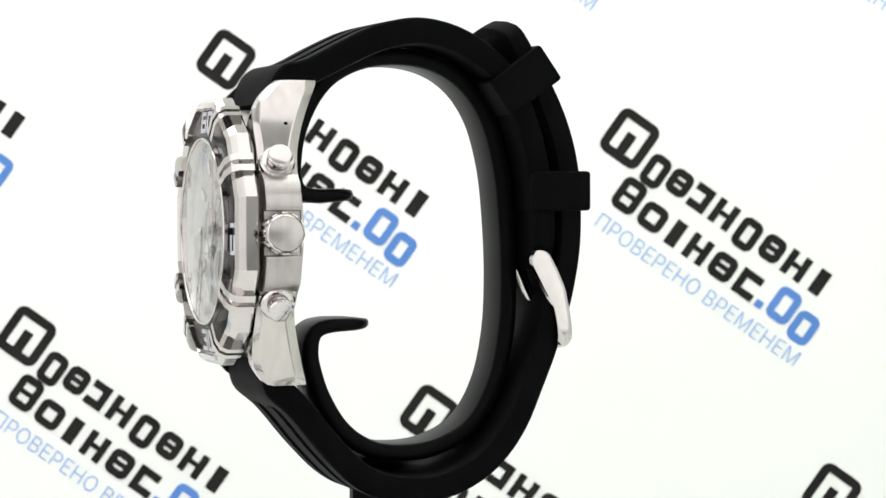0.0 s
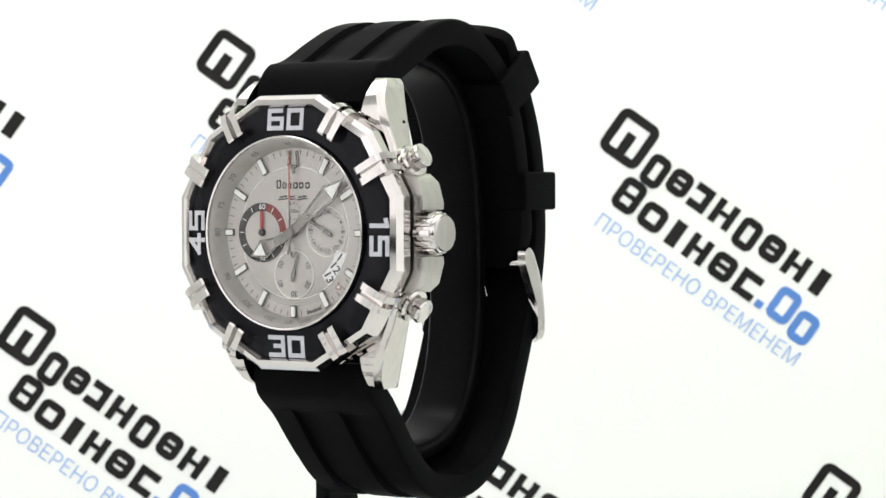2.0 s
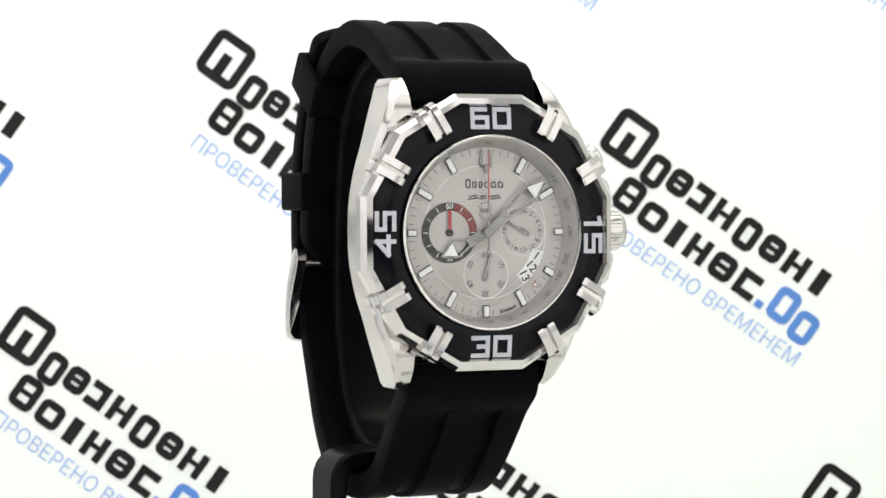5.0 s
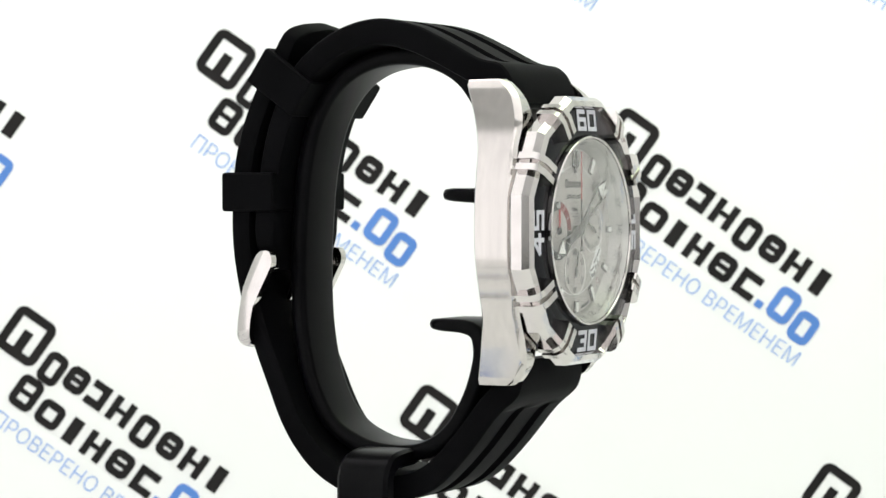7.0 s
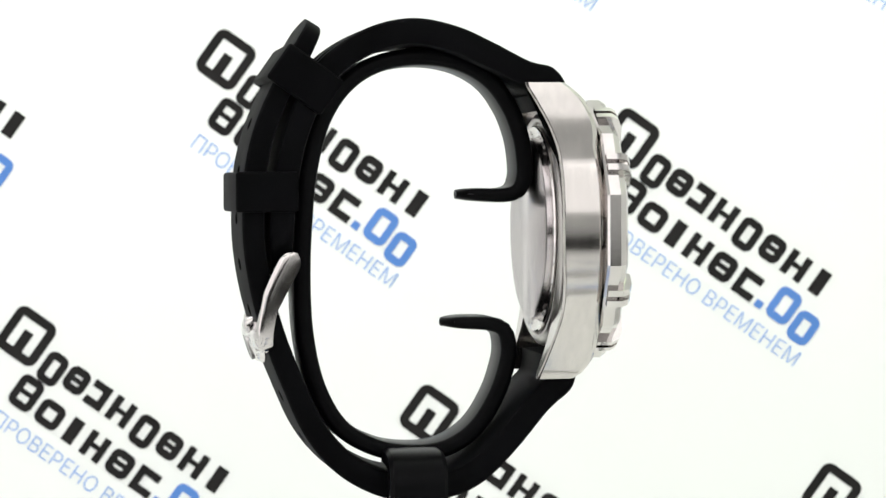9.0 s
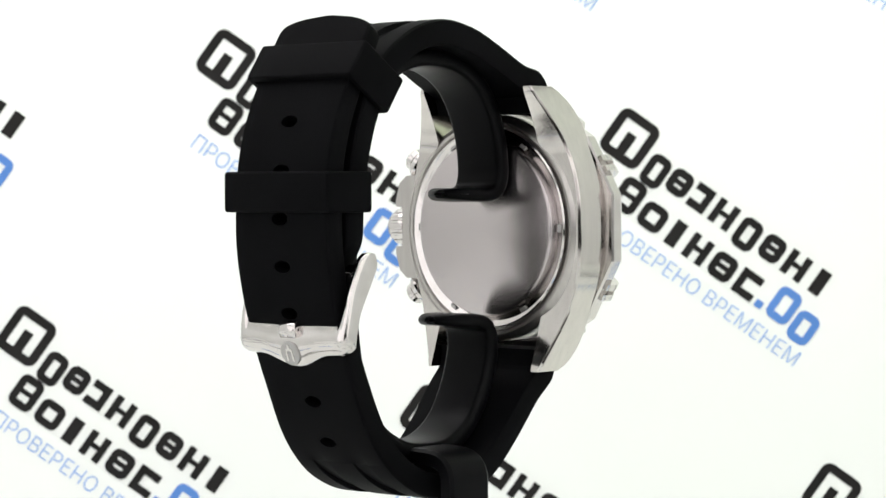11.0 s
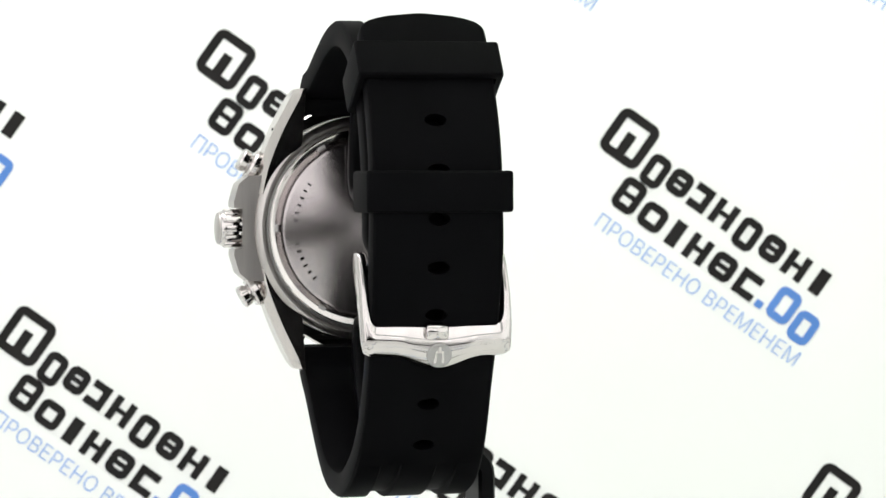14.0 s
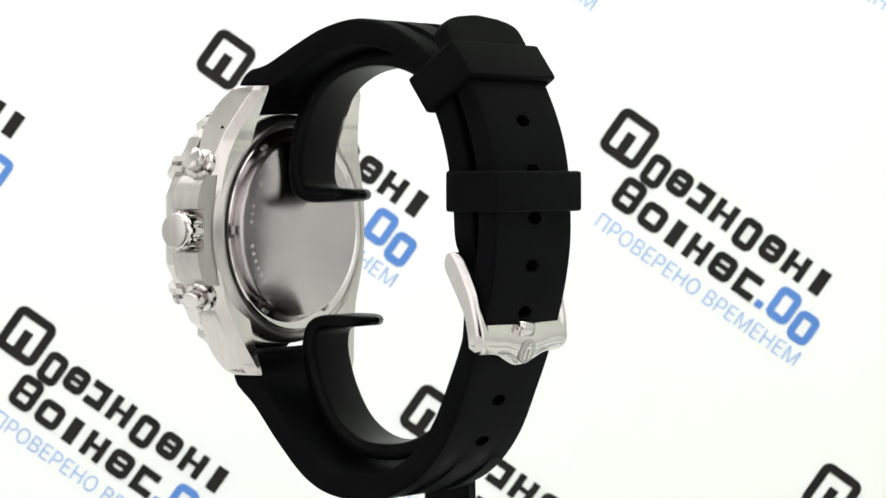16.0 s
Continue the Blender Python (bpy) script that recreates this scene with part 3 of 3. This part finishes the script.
def build_case(watch):
    case = part("case", lathe([(18.7, -31.9), (18.7, -24.3), (19.0, -24.0), (19.5, -24.0), (20.5, -24.7), (20.7, -25.2), (20.7, -31.4), (20.0, -31.9), (18.7, -31.9)], 96), BRUSHED, watch, "stainless steel case middle")
    for side in (1, -1):
        part("case_flank", case_side(side), SATIN, case, "polished steel flank running into two lugs", 18)
    # crown guards and the blocks beside the pushers, on the crown's side
    half = [(22.9, 3.6), (24.4, 3.8), (24.5, 4.9), (23.5, 8.2), (21.8, 9.6), (17, 9.8)]
    bm = plate(half + [(x, -z) for x, z in reversed(half)], -31.3, -25.3)
    part("crown_shoulder", bevelled(bm, 0.4, 3), BRUSHED, case, "bevelled steel shoulder round the crown")
    # no hole is cut: a near-black disc on the flank paints its shade
    bm = lathe([(0, 0.0), (0.3, 0.0), (0.38, -0.08), (0.38, -0.3)], 16, axis="X", m=Matrix.Translation((17.26, -26.0, 18.0)))
    part("lug_hole_shade", bm, HOLE_SHADE, case, "tiny dark disc for the shade in a spring bar hole")
    for s in (1, -1):
        bm = bmesh.new()
        bmesh.ops.create_cone(bm, cap_ends=True, segments=16, radius1=0.8, radius2=0.8, depth=24,
                              matrix=Matrix.Translation((0, -25.2, s * 22.6)) @ Matrix.Rotation(radians(90), 4, "Y"))
        part("lug_pin", bm, POLISHED, case)
    # case back: dark gap ring, polished notched ring, brushed disc
    part("case_back_groove", lathe([(16.0, -24.9), (18.9, -24.9), (18.9, -25.6), (16.0, -25.6), (16.0, -24.9)], 96), ENGRAVED, case, "satin groove round the case back")
    part("case_back_ring", lathe([(16.0, -25.0), (16.1, -24.35), (17.8, -23.55), (18.05, -23.5), (18.25, -23.75), (18.25, -25.0)], 96), POLISHED, case, "polished steel ring of the case back")
    back = part("case_back", lathe([(0, -22.5), (15.4, -22.5), (15.9, -22.8), (16.1, -23.4), (16.1, -24.8)], 96), BACK, watch, "sunray brushed steel case back with worn engraving")
    for k in range(6):
        bm = bmesh.new()
        box(bm, 1.5, 0.5, 1.3, Matrix.Rotation(radians(30 + 60 * k), 4, "Y") @ Matrix.Translation((0, -24.0, 17.1)) @ Matrix.Rotation(radians(25), 4, "X"))
        part("case_back_notch", bevelled(bm, 0.12, 1), ENGRAVED, back, "shallow key slot")
    # engraving that cannot be read: short bars round the rim
    bm = bmesh.new()
    random.seed(4)
    for k in range(60):
        if k % 15 in (0, 1, 8) or not 8 < k < 23:
            continue
        box(bm, 0.3 + 0.3 * random.random(), 0.02, 0.8, Matrix.Rotation(radians(k * 360 / 60), 4, "Y") @ Matrix.Translation((0, -22.5, 13.6)))
    part("engraving", bm, BACK, back, "faint unreadable engraved bars")
    # crown
    crown = part("crown", lathe([(0, 20.0), (2.6, 20.0), (2.6, 23.2), (3.1, 23.4), (3.3, 23.7), (3.3, 26.6), (3.1, 27.2), (2.75, 27.5), (2.5, 27.6), (0, 27.6)], 64, axis="X",
                                m=Matrix.Translation((-0.7, -28.6, 0))), POLISHED, watch, "round fluted steel crown")
    part("crown_cap", lathe([(0, 27.9), (2.5, 27.86), (2.85, 27.7), (2.95, 27.3)], 48, axis="X", m=Matrix.Translation((-0.7, -28.6, 0))), BRUSHED, crown, "flat satin crown end")
    for k in range(12):
        bm = bmesh.new()
        box(bm, 3.2, 1.2, 0.5, Matrix.Translation((24.45, -28.6, 0)) @ Matrix.Rotation(radians(30 * k), 4, "X") @ Matrix.Translation((0, 0, 3.3)))
        part("crown_flute", bevelled(bm, 0.28, 2), POLISHED, crown)
    for tilt in (-29.5, 29.5):
        pusher = part("pusher", lathe([(0, 17.5), (2.1, 17.5), (2.1, 20.9), (2.7, 21.0), (2.95, 21.35), (2.95, 22.2), (2.65, 22.6), (1.7, 22.75), (1.7, 23.1), (2.0, 23.25), (2.1, 24.3), (1.9, 24.6), (1.7, 24.65), (0, 24.67)], 48, axis="X",
                                      m=Matrix.Rotation(radians(tilt), 4, "Y") @ Matrix.Translation((1.5, -28.4, 0))), POLISHED, watch, "round polished steel chronograph pusher", 15)


def build_bezel(watch):
    # twelve-sided polished rim
    bm = bmesh.new()
    levels = [(20.3, -31.7), (22.3, -31.9), (22.6, -32.3), (22.6, -34.2), (21.9, -35.3), (21.0, -35.75), (20.4, -34.0)]
    rings = []
    for r, y in levels:
        ring = []
        for k in range(12):
            a = radians(15 + 30 * k)
            rr = r / math.cos(radians(15)) if r > 20.95 else r * 1.012
            ring.append(bm.verts.new((rr * math.sin(a), y, rr * math.cos(a))))
        rings.append(ring)
    for a, b in zip(rings, rings[1:]):
        for j in range(12):
            bm.faces.new((a[j], a[(j + 1) % 12], b[(j + 1) % 12], b[j]))
    bezel = part("bezel", bevelled(bm, 0.25, 2, 12), POLISHED, watch, "twelve-sided polished steel bezel", 20)
    part("bezel_insert", lathe([(15.9, -33.0), (15.95, -35.15), (16.2, -35.35), (17.2, -35.35), (20.8, -35.0), (21.1, -34.8), (21.15, -33.5)], 128), INSERT, bezel, "glossy black bezel ring")
    part("crystal_seat", lathe([(15.5, -33.5), (15.5, -36.25), (15.6, -36.4), (15.85, -36.45), (15.98, -36.3), (15.98, -34)], 128), POLISHED, bezel, "thin polished steel ring round the crystal")
    for a in (30, 60, 120, 150, 210, 240, 300, 330):
        claw = None
        for dx in (-1.05, 1.05):
            # side profile of one claw bar: over the insert and down the rim, outline in radius and y
            pts = [(18.0, -36.85), (18.35, -37.1), (21.4, -36.8), (22.9, -36.1), (23.5, -35.0), (23.5, -32.3), (22.3, -32.3), (22.3, -34.2), (21.4, -34.5), (18.0, -34.9)]
            bm = bmesh.new()
            sides = [[bm.verts.new((dx + s * 0.6, y, r)) for r, y in pts] for s in (-1, 1)]
            bm.faces.new(sides[0])
            bm.faces.new(sides[1][::-1])
            for i in range(len(pts)):
                j = (i + 1) % len(pts)
                bm.faces.new((sides[0][i], sides[1][i], sides[1][j], sides[0][j]))
            bevelled(bm, 0.2, 2)
            bmesh.ops.transform(bm, matrix=Matrix.Rotation(radians(a), 4, "Y"), verts=bm.verts[:])
            if claw is None:
                claw = bm
            else:
                tmp = bpy.data.meshes.new("temp")
                bm.to_mesh(tmp)
                claw.from_mesh(tmp)
                bpy.data.meshes.remove(tmp)
                bm.free()
        claw = part("bezel_claw", claw, POLISHED, bezel, "double-barred polished steel claw")
        bm = bmesh.new()
        box(bm, 0.92, 1.4, 4.4, Matrix.Rotation(radians(a), 4, "Y") @ Matrix.Translation((0, -35.5, 20.5)) @ Matrix.Rotation(radians(-5), 4, "X"))
        part("claw_web", bm, SATIN, claw, "sunken steel web between the bars")
    # square numerals
    for text, a, flip in (("60", 0, 0), ("15", 90, 0), ("30", 180, 180), ("45", 270, 0)):
        bm = bmesh.new()
        for ch, dx in zip(text, (-1.98, 1.98)):
            for q, (x0, z0, x1, z1) in enumerate(STROKES[ch]):
                w = 0.72
                cx, cz = (x0 + x1) / 2, (z0 + z1) / 2
                ln, an = math.hypot(x1 - x0, z1 - z0), math.degrees(math.atan2(z1 - z0, x1 - x0))
                box(bm, ln + w * 0.98, 0.1, w, Matrix.Translation((dx + cx, -0.006 * q, cz)) @ Matrix.Rotation(radians(-an), 4, "Y"))
        m = Matrix.Rotation(radians(a), 4, "Y") @ Matrix.Translation((0, -35.27, 18.65)) @ Matrix.Rotation(radians(-5.6), 4, "X") @ Matrix.Rotation(radians(flip), 4, "Y")
        bmesh.ops.transform(bm, matrix=m, verts=bm.verts[:])
        part("bezel_numeral", bm, NUMERAL, bezel, "silver square numeral " + text)


STROKES = {"6": [(-1.3, 1.45, 1.0, 1.45), (-1.3, 1.45, -1.3, -1.45), (-1.3, -1.45, 1.3, -1.45), (1.3, -1.45, 1.3, 0.1), (1.3, 0.1, -1.3, 0.1)],
           "0": [(-1.3, 1.45, 1.3, 1.45), (1.3, 1.45, 1.3, -1.45), (1.3, -1.45, -1.3, -1.45), (-1.3, -1.45, -1.3, 1.45)],
           "1": [(0.7, 1.45, 0.7, -1.45), (-0.2, 1.2, 0.7, 1.45)],
           "5": [(1.3, 1.45, -1.3, 1.45), (-1.3, 1.45, -1.3, 0.1), (-1.3, 0.1, 1.3, 0.1), (1.3, 0.1, 1.3, -1.45), (1.3, -1.45, -1.3, -1.45)],
           "3": [(-1.3, 1.45, 1.3, 1.45), (1.3, 1.45, 1.3, -1.45), (1.3, -1.45, -1.3, -1.45), (-0.3, 0.05, 1.3, 0.05)],
           "4": [(0.7, 1.45, 0.7, -1.45), (0.7, 1.45, -1.4, -0.5), (-1.4, -0.5, 1.5, -0.5)]}


def build_dial(watch):
    Y = -33.0
    dial = part("dial", lathe([(0, Y), (15.2, Y), (15.2, Y + 0.8), (0, Y + 0.8)], 128), DIAL, watch, "silver sunray dial")
    part("flange", lathe([(15.55, Y - 3.0), (15.4, Y - 3.0), (13.95, Y - 0.05), (14.05, Y + 0.2), (15.55, Y + 0.2)], 128), REHAUT, watch, "sloping satin ring round the dial")
    # tachymeter numbers on the sloping ring
    bm = bmesh.new()
    for v in (400, 300, 240, 200, 180, 160, 140, 130, 120, 110, 100, 90, 80, 75, 70, 65, 60):
        a = 3600 / v * 6
        flip = 180 if 95 < a < 265 else 0
        lettering(str(v), 1.45, 0.04, bm, at_hour(14.7, a, Y - 1.6) @ Matrix.Rotation(radians(64), 4, "X") @ Matrix.Rotation(radians(flip), 4, "Y"))
    part("tachymeter_numbers", bm, GREY_PRINT, dial, "small dark printed numbers")
    # minute ticks
    bm = bmesh.new()
    for k in range(60):
        if k % 5:
            box(bm, 0.11, 0.04, 0.9, at_hour(13.3, 6 * k, Y - 0.03))
    part("minute_ticks", bm, PRINT, dial)
    # fine circular grooves in the lower half
    bm = bmesh.new()
    for k in range(9):
        r = 8.6 + 0.42 * k
        lathe([(r, Y - 0.01), (r + 0.06, Y - 0.05), (r + 0.12, Y - 0.01), (r, Y - 0.01)], 64, 128, 232, bm=bm)
    part("guilloche", bm, LINE, dial, "fine concentric lines")
    bm = lathe([(10.9, Y - 0.01), (10.95, Y - 0.07), (11.05, Y - 0.01), (10.9, Y - 0.01)], 96)
    part("inner_circle", bm, RIM, dial)
    # hour markers: dark framed lume bars
    for h in range(1, 12):
        ln = {3: 1.4, 9: 1.5, 6: 1.7, 4: 1.7}.get(h, 2.6)
        r = {3: 13.2, 9: 13.2, 6: 13.0, 4: 13.2}.get(h, 12.55)
        bm = bmesh.new()
        box(bm, 1.2, 0.5, ln + 0.32, at_hour(r, 30 * h, Y - 0.25))
        mk = part("hour_marker", bevelled(bm, 0.12, 1), HAND, watch, "dark-framed white hour marker")
        bm = bmesh.new()
        box(bm, 0.84, 0.3, ln - 0.05, at_hour(r, 30 * h, Y - 0.46))
        part("lume", bevelled(bm, 0.08, 1), LUME, mk)
    # plain mark at 12 and plain bars for the maker's line and model line
    bm = bmesh.new()
    for dx in (-0.8, 0.8):
        box(bm, 0.5, 0.35, 2.7, Matrix.Translation((dx, Y - 0.18, 12.2)) @ Matrix.Rotation(radians(6 if dx < 0 else -6), 4, "Y"))
    box(bm, 1.9, 0.35, 0.5, Matrix.Translation((0, Y - 0.18, 10.9)))
    box(bm, 0.45, 0.35, 1.2, Matrix.Translation((0, Y - 0.18, 10.3)))
    part("twelve_mark", bevelled(bm, 0.1, 1), HAND, dial, "dark forked mark at twelve")
    bm = bmesh.new()
    for x, w, h in ((-3.1, 0.95, 1.5), (-1.95, 0.85, 1.1), (-0.85, 0.7, 1.1), (0.3, 0.95, 1.1), (1.5, 0.95, 1.1), (2.75, 0.95, 1.1)):
        hoop(bm, w, h, 0.24, 0.3, x, 7.25 + h / 2, Y - 0.05, Y + 0.02)
    part("printed_bars", bm, PRINT, dial, "row of small dark blocks")
    bm = bmesh.new()
    for x, w in ((-2.2, 2.1), (-0.4, 1.4), (1.7, 2.3)):
        box(bm, w, 0.06, 0.22, Matrix.Translation((x, Y - 0.03, 5.55)) @ Matrix.Rotation(radians(-8), 4, "Y"))
        box(bm, w * 0.75, 0.06, 0.26, Matrix.Translation((x, Y - 0.035, 5.95)) @ Matrix.Rotation(radians(-8), 4, "Y"))
    part("printed_bars", bm, PRINT, dial, "row of thin slanting dark bars")
    bm = lettering("100m", 0.95, 0.05, bmesh.new(), Matrix.Translation((0, Y - 0.03, 3.55)))
    part("depth_rating", bm, PRINT, dial, "small printed 100m")
    bm = bmesh.new()
    for k in range(12):
        a = radians(30 * k)
        if k in (3, 9):
            continue
        box(bm, 0.22, 0.05, 0.22, Matrix.Translation((1.25 * math.sin(a), Y - 0.03, 3.55 + 1.35 * math.cos(a))))
    part("dot_ring", bm, PRINT, dial)
    bm = bmesh.new()
    for k in range(6):
        box(bm, 0.36, 0.05, 0.5, at_hour(13.4, 168 - 2.1 * k, Y - 0.03))
    part("printed_bars", bm, PRINT, dial, "tiny unreadable printed bars")

    # three subdials
    def subdial(x, z, r, label):
        m = Matrix.Translation((x, 0, z))
        sub = part("subdial", lathe([(0, Y - 0.04), (r - 0.12, Y - 0.04), (r, Y - 0.1), (r + 0.1, Y - 0.1), (r + 0.16, Y)], 64, m=m), DIAL, watch, label)
        if r < 4.5:
            part("subdial_rim", lathe(ring_profile(r, r + 0.16, Y - 0.2, Y - 0.05, 0.04), 64, m=m), RIM, sub)
        return m, sub
    m, sd = subdial(-6.5, 0.0, 4.95, "seconds subdial with a black and dark-red ring")
    part("black_ring", lathe(ring_profile(3.6, 4.95, Y - 0.14, Y - 0.03, 0.02), 64, 90, 360, m=m), BLACK_PAINT, sd)
    part("red_arc", lathe(ring_profile(3.6, 4.95, Y - 0.14, Y - 0.03, 0.02), 24, 12, 90, m=m), DARK_RED, sd)
    part("black_arc", lathe(ring_profile(3.6, 4.95, Y - 0.14, Y - 0.03, 0.02), 8, 0, 12, m=m), BLACK_PAINT, sd)
    bm = bmesh.new()
    for k in range(12):
        if k not in (0, 6):
            box(bm, 0.14, 0.04, 0.85, m @ at_hour(4.25, 30 * k, Y - 0.15))
    lettering("60", 1.35, 0.04, bm, m @ Matrix.Translation((0, Y - 0.16, 4.28)))
    lettering("30", 1.2, 0.04, bm, m @ Matrix.Translation((0, Y - 0.16, -4.28)))
    part("subdial_print", bm, WHITE_PAINT, sd)
    bm = bmesh.new()
    plate([(-0.28, 0.3), (0.28, 0.3), (0.3, 3.6), (-0.3, 3.6)], Y - 0.4, Y - 0.3, bm, m)
    part("small_hand", bm, RED, sd, "small red hand")
    part("small_hub", lathe([(0, Y - 0.5), (0.55, Y - 0.5), (0.62, Y - 0.4), (0.62, Y)], 24, m=m), BLACK_PAINT, sd)

    m, sd = subdial(6.7, 0.2, 3.95, "twenty-four hour subdial")
    bm = bmesh.new()
    for k in range(12):
        v = 24 if k == 0 else 2 * k
        lettering(str(v), 1.2, 0.04, bm, m @ Matrix.Translation((3.2 * math.sin(radians(30 * k)), Y - 0.07, 3.2 * math.cos(radians(30 * k)))) @ Matrix.Rotation(radians(30 * k if 0 < k < 4 or k > 8 else 30 * k - 180 if 3 < k < 9 and k != 6 else 0), 4, "Y"))
        box(bm, 0.22, 0.04, 0.22, m @ at_hour(3.2, 30 * k + 15, Y - 0.07))
    part("subdial_print", bm, PRINT, sd)
    bm = plate([(-0.26, -1.3), (0.26, -1.3), (0.42, -0.3), (0.42, 0.4), (0.24, 0.8), (0.18, 3.3), (-0.18, 3.3), (-0.24, 0.8), (-0.42, 0.4), (-0.42, -0.3)], Y - 0.42, Y - 0.3, m=m @ Matrix.Rotation(radians(-62), 4, "Y"))
    part("small_hand", bm, HAND, sd, "small dark steel hand")

    m, sd = subdial(0, -6.9, 3.9, "minute counter subdial")
    bm = bmesh.new()
    for v in (60, 10, 20, 30, 40, 50):
        a = v * 6
        lettering(str(v), 1.35, 0.04, bm, m @ Matrix.Translation((3.15 * math.sin(radians(a)), Y - 0.07, 3.15 * math.cos(radians(a)))) @ Matrix.Rotation(radians(a), 4, "Y"))
    part("subdial_print", bm, PRINT, sd)
    bm = plate([(-0.3, -1.2), (0.3, -1.2), (0.42, -0.3), (0.42, 0.4), (0.24, 0.8), (0.22, 3.4), (-0.22, 3.4), (-0.24, 0.8), (-0.42, 0.4), (-0.42, -0.3)], Y - 0.42, Y - 0.3, m=m @ Matrix.Rotation(radians(14), 4, "Y"))
    part("small_hand", bm, HAND, sd, "small dark steel hand")

    # date slot: curved white window with three numbers
    bm = lathe(ring_profile(9.0, 11.1, Y - 0.08, Y + 0.02, 0.02), 24, 107.5, 141)
    date = part("date_window", bm, WHITE_PAINT, watch, "curved white date window")
    bm = bmesh.new()
    for text, a in (("1", 113.5), ("12", 124.5), ("13", 136.0)):
        lettering(text, 2.05, 0.04, bm, at_hour(10.05, a, Y - 0.1, -73), 0.04)
    part("date_numbers", bm, PRINT, date)
    m = at_hour(12.5, 134, Y - 0.06, -134)
    part("date_pointer", plate([(-0.62, -0.5), (0.62, -0.5), (0, 0.65)], -0.03, 0.03, m=m), DARK_RED, dial)
    part("date_pointer_fill", plate([(-0.4, -0.36), (0.4, -0.36), (0, 0.38)], -0.06, -0.02, m=m), WHITE_PAINT, dial)

    # hands
    def hand(name, angle, outline, y, mat, label, parent):
        return part(name, bevelled(plate(outline, y - 0.12, y + 0.06, m=Matrix.Rotation(radians(angle), 4, "Y")), 0.05, 1), mat, parent, label)
    def open_hand(name, angle, tail, solid, base, tip, y, label):
        # solid root, two flaring rails round an opening, filled arrow tip; built as two mirrored halves
        m = Matrix.Rotation(radians(angle), 4, "Y")
        half = [(0, -tail), (0.35, -tail), (0.8, 0), (0.85, solid - 0.2), (1.62, base + 0.1), (0, tip), (0, base), (1.2, base), (0.5, solid), (0, solid)]
        bm = plate(half, y - 0.12, y + 0.06, m=m)
        plate([(-x, z) for x, z in reversed(half)], y - 0.12, y + 0.06, bm, m)
        ob = part(name, bm, HAND, watch, label)
        part("lume", plate([(1.15, base + 0.12), (0, tip - 0.55), (-1.15, base + 0.12)], y - 0.2, y - 0.11, m=m), LUME, ob)
    open_hand("hour_hand", 244.5, 1.4, 3.9, 6.3, 9.3, Y - 0.75, "dark steel openwork hour hand with a white arrow tip")
    open_hand("minute_hand", 50.5, 1.8, 4.6, 10.0, 13.7, Y - 1.05, "dark steel openwork minute hand with a white arrow tip")
    sec = hand("sweep_hand", 0, [(-0.13, 5.3), (0.13, 5.3), (0.08, 13.4), (-0.08, 13.4)], Y - 1.3, PALE_RED, "thin red sweep hand with a dark tail", watch)
    part("sweep_tail", plate([(-0.35, -3.6), (0.35, -3.6), (0.45, -3.2), (0.16, -2.6), (0.12, 5.3), (-0.12, 5.3), (-0.16, -2.6), (-0.45, -3.2)], Y - 1.44, Y - 1.24), HAND, sec)
    part("hand_hub", lathe([(0, Y - 1.55), (0.7, Y - 1.55), (0.8, Y - 1.45), (0.8, Y)], 32), HAND, watch)
    cr = part("crystal", lathe([(0, -36.35), (15.0, -36.35), (15.5, -36.2), (15.5, -35.2), (0, -35.2)], 128), CRYSTAL, watch, "clear flat watch crystal")
    cr.visible_shadow = False


stand = build_stand()
watch = tagged(empty("wristwatch"), "steel chronograph wristwatch with silver dial, black bezel and black rubber strap", "watch")
build_case(watch)
build_bezel(watch)
build_dial(watch)
build_strap(watch)
build_buckle(watch)


def motions():
    """Watch and stand turn together at a steady pace about the stand's upright axis."""
    for thing, off in ((stand, 0.0), (watch, XC)):
        rows = []
        for k in range(65):
            t = 0.25 * k
            m = pose(0, 0, HEIGHT * MM, 0, 0, START + RATE * t) @ Matrix.Translation((off * MM, 0, 0))
            rows.append((t, m))
        walk(thing, rows)


motions()
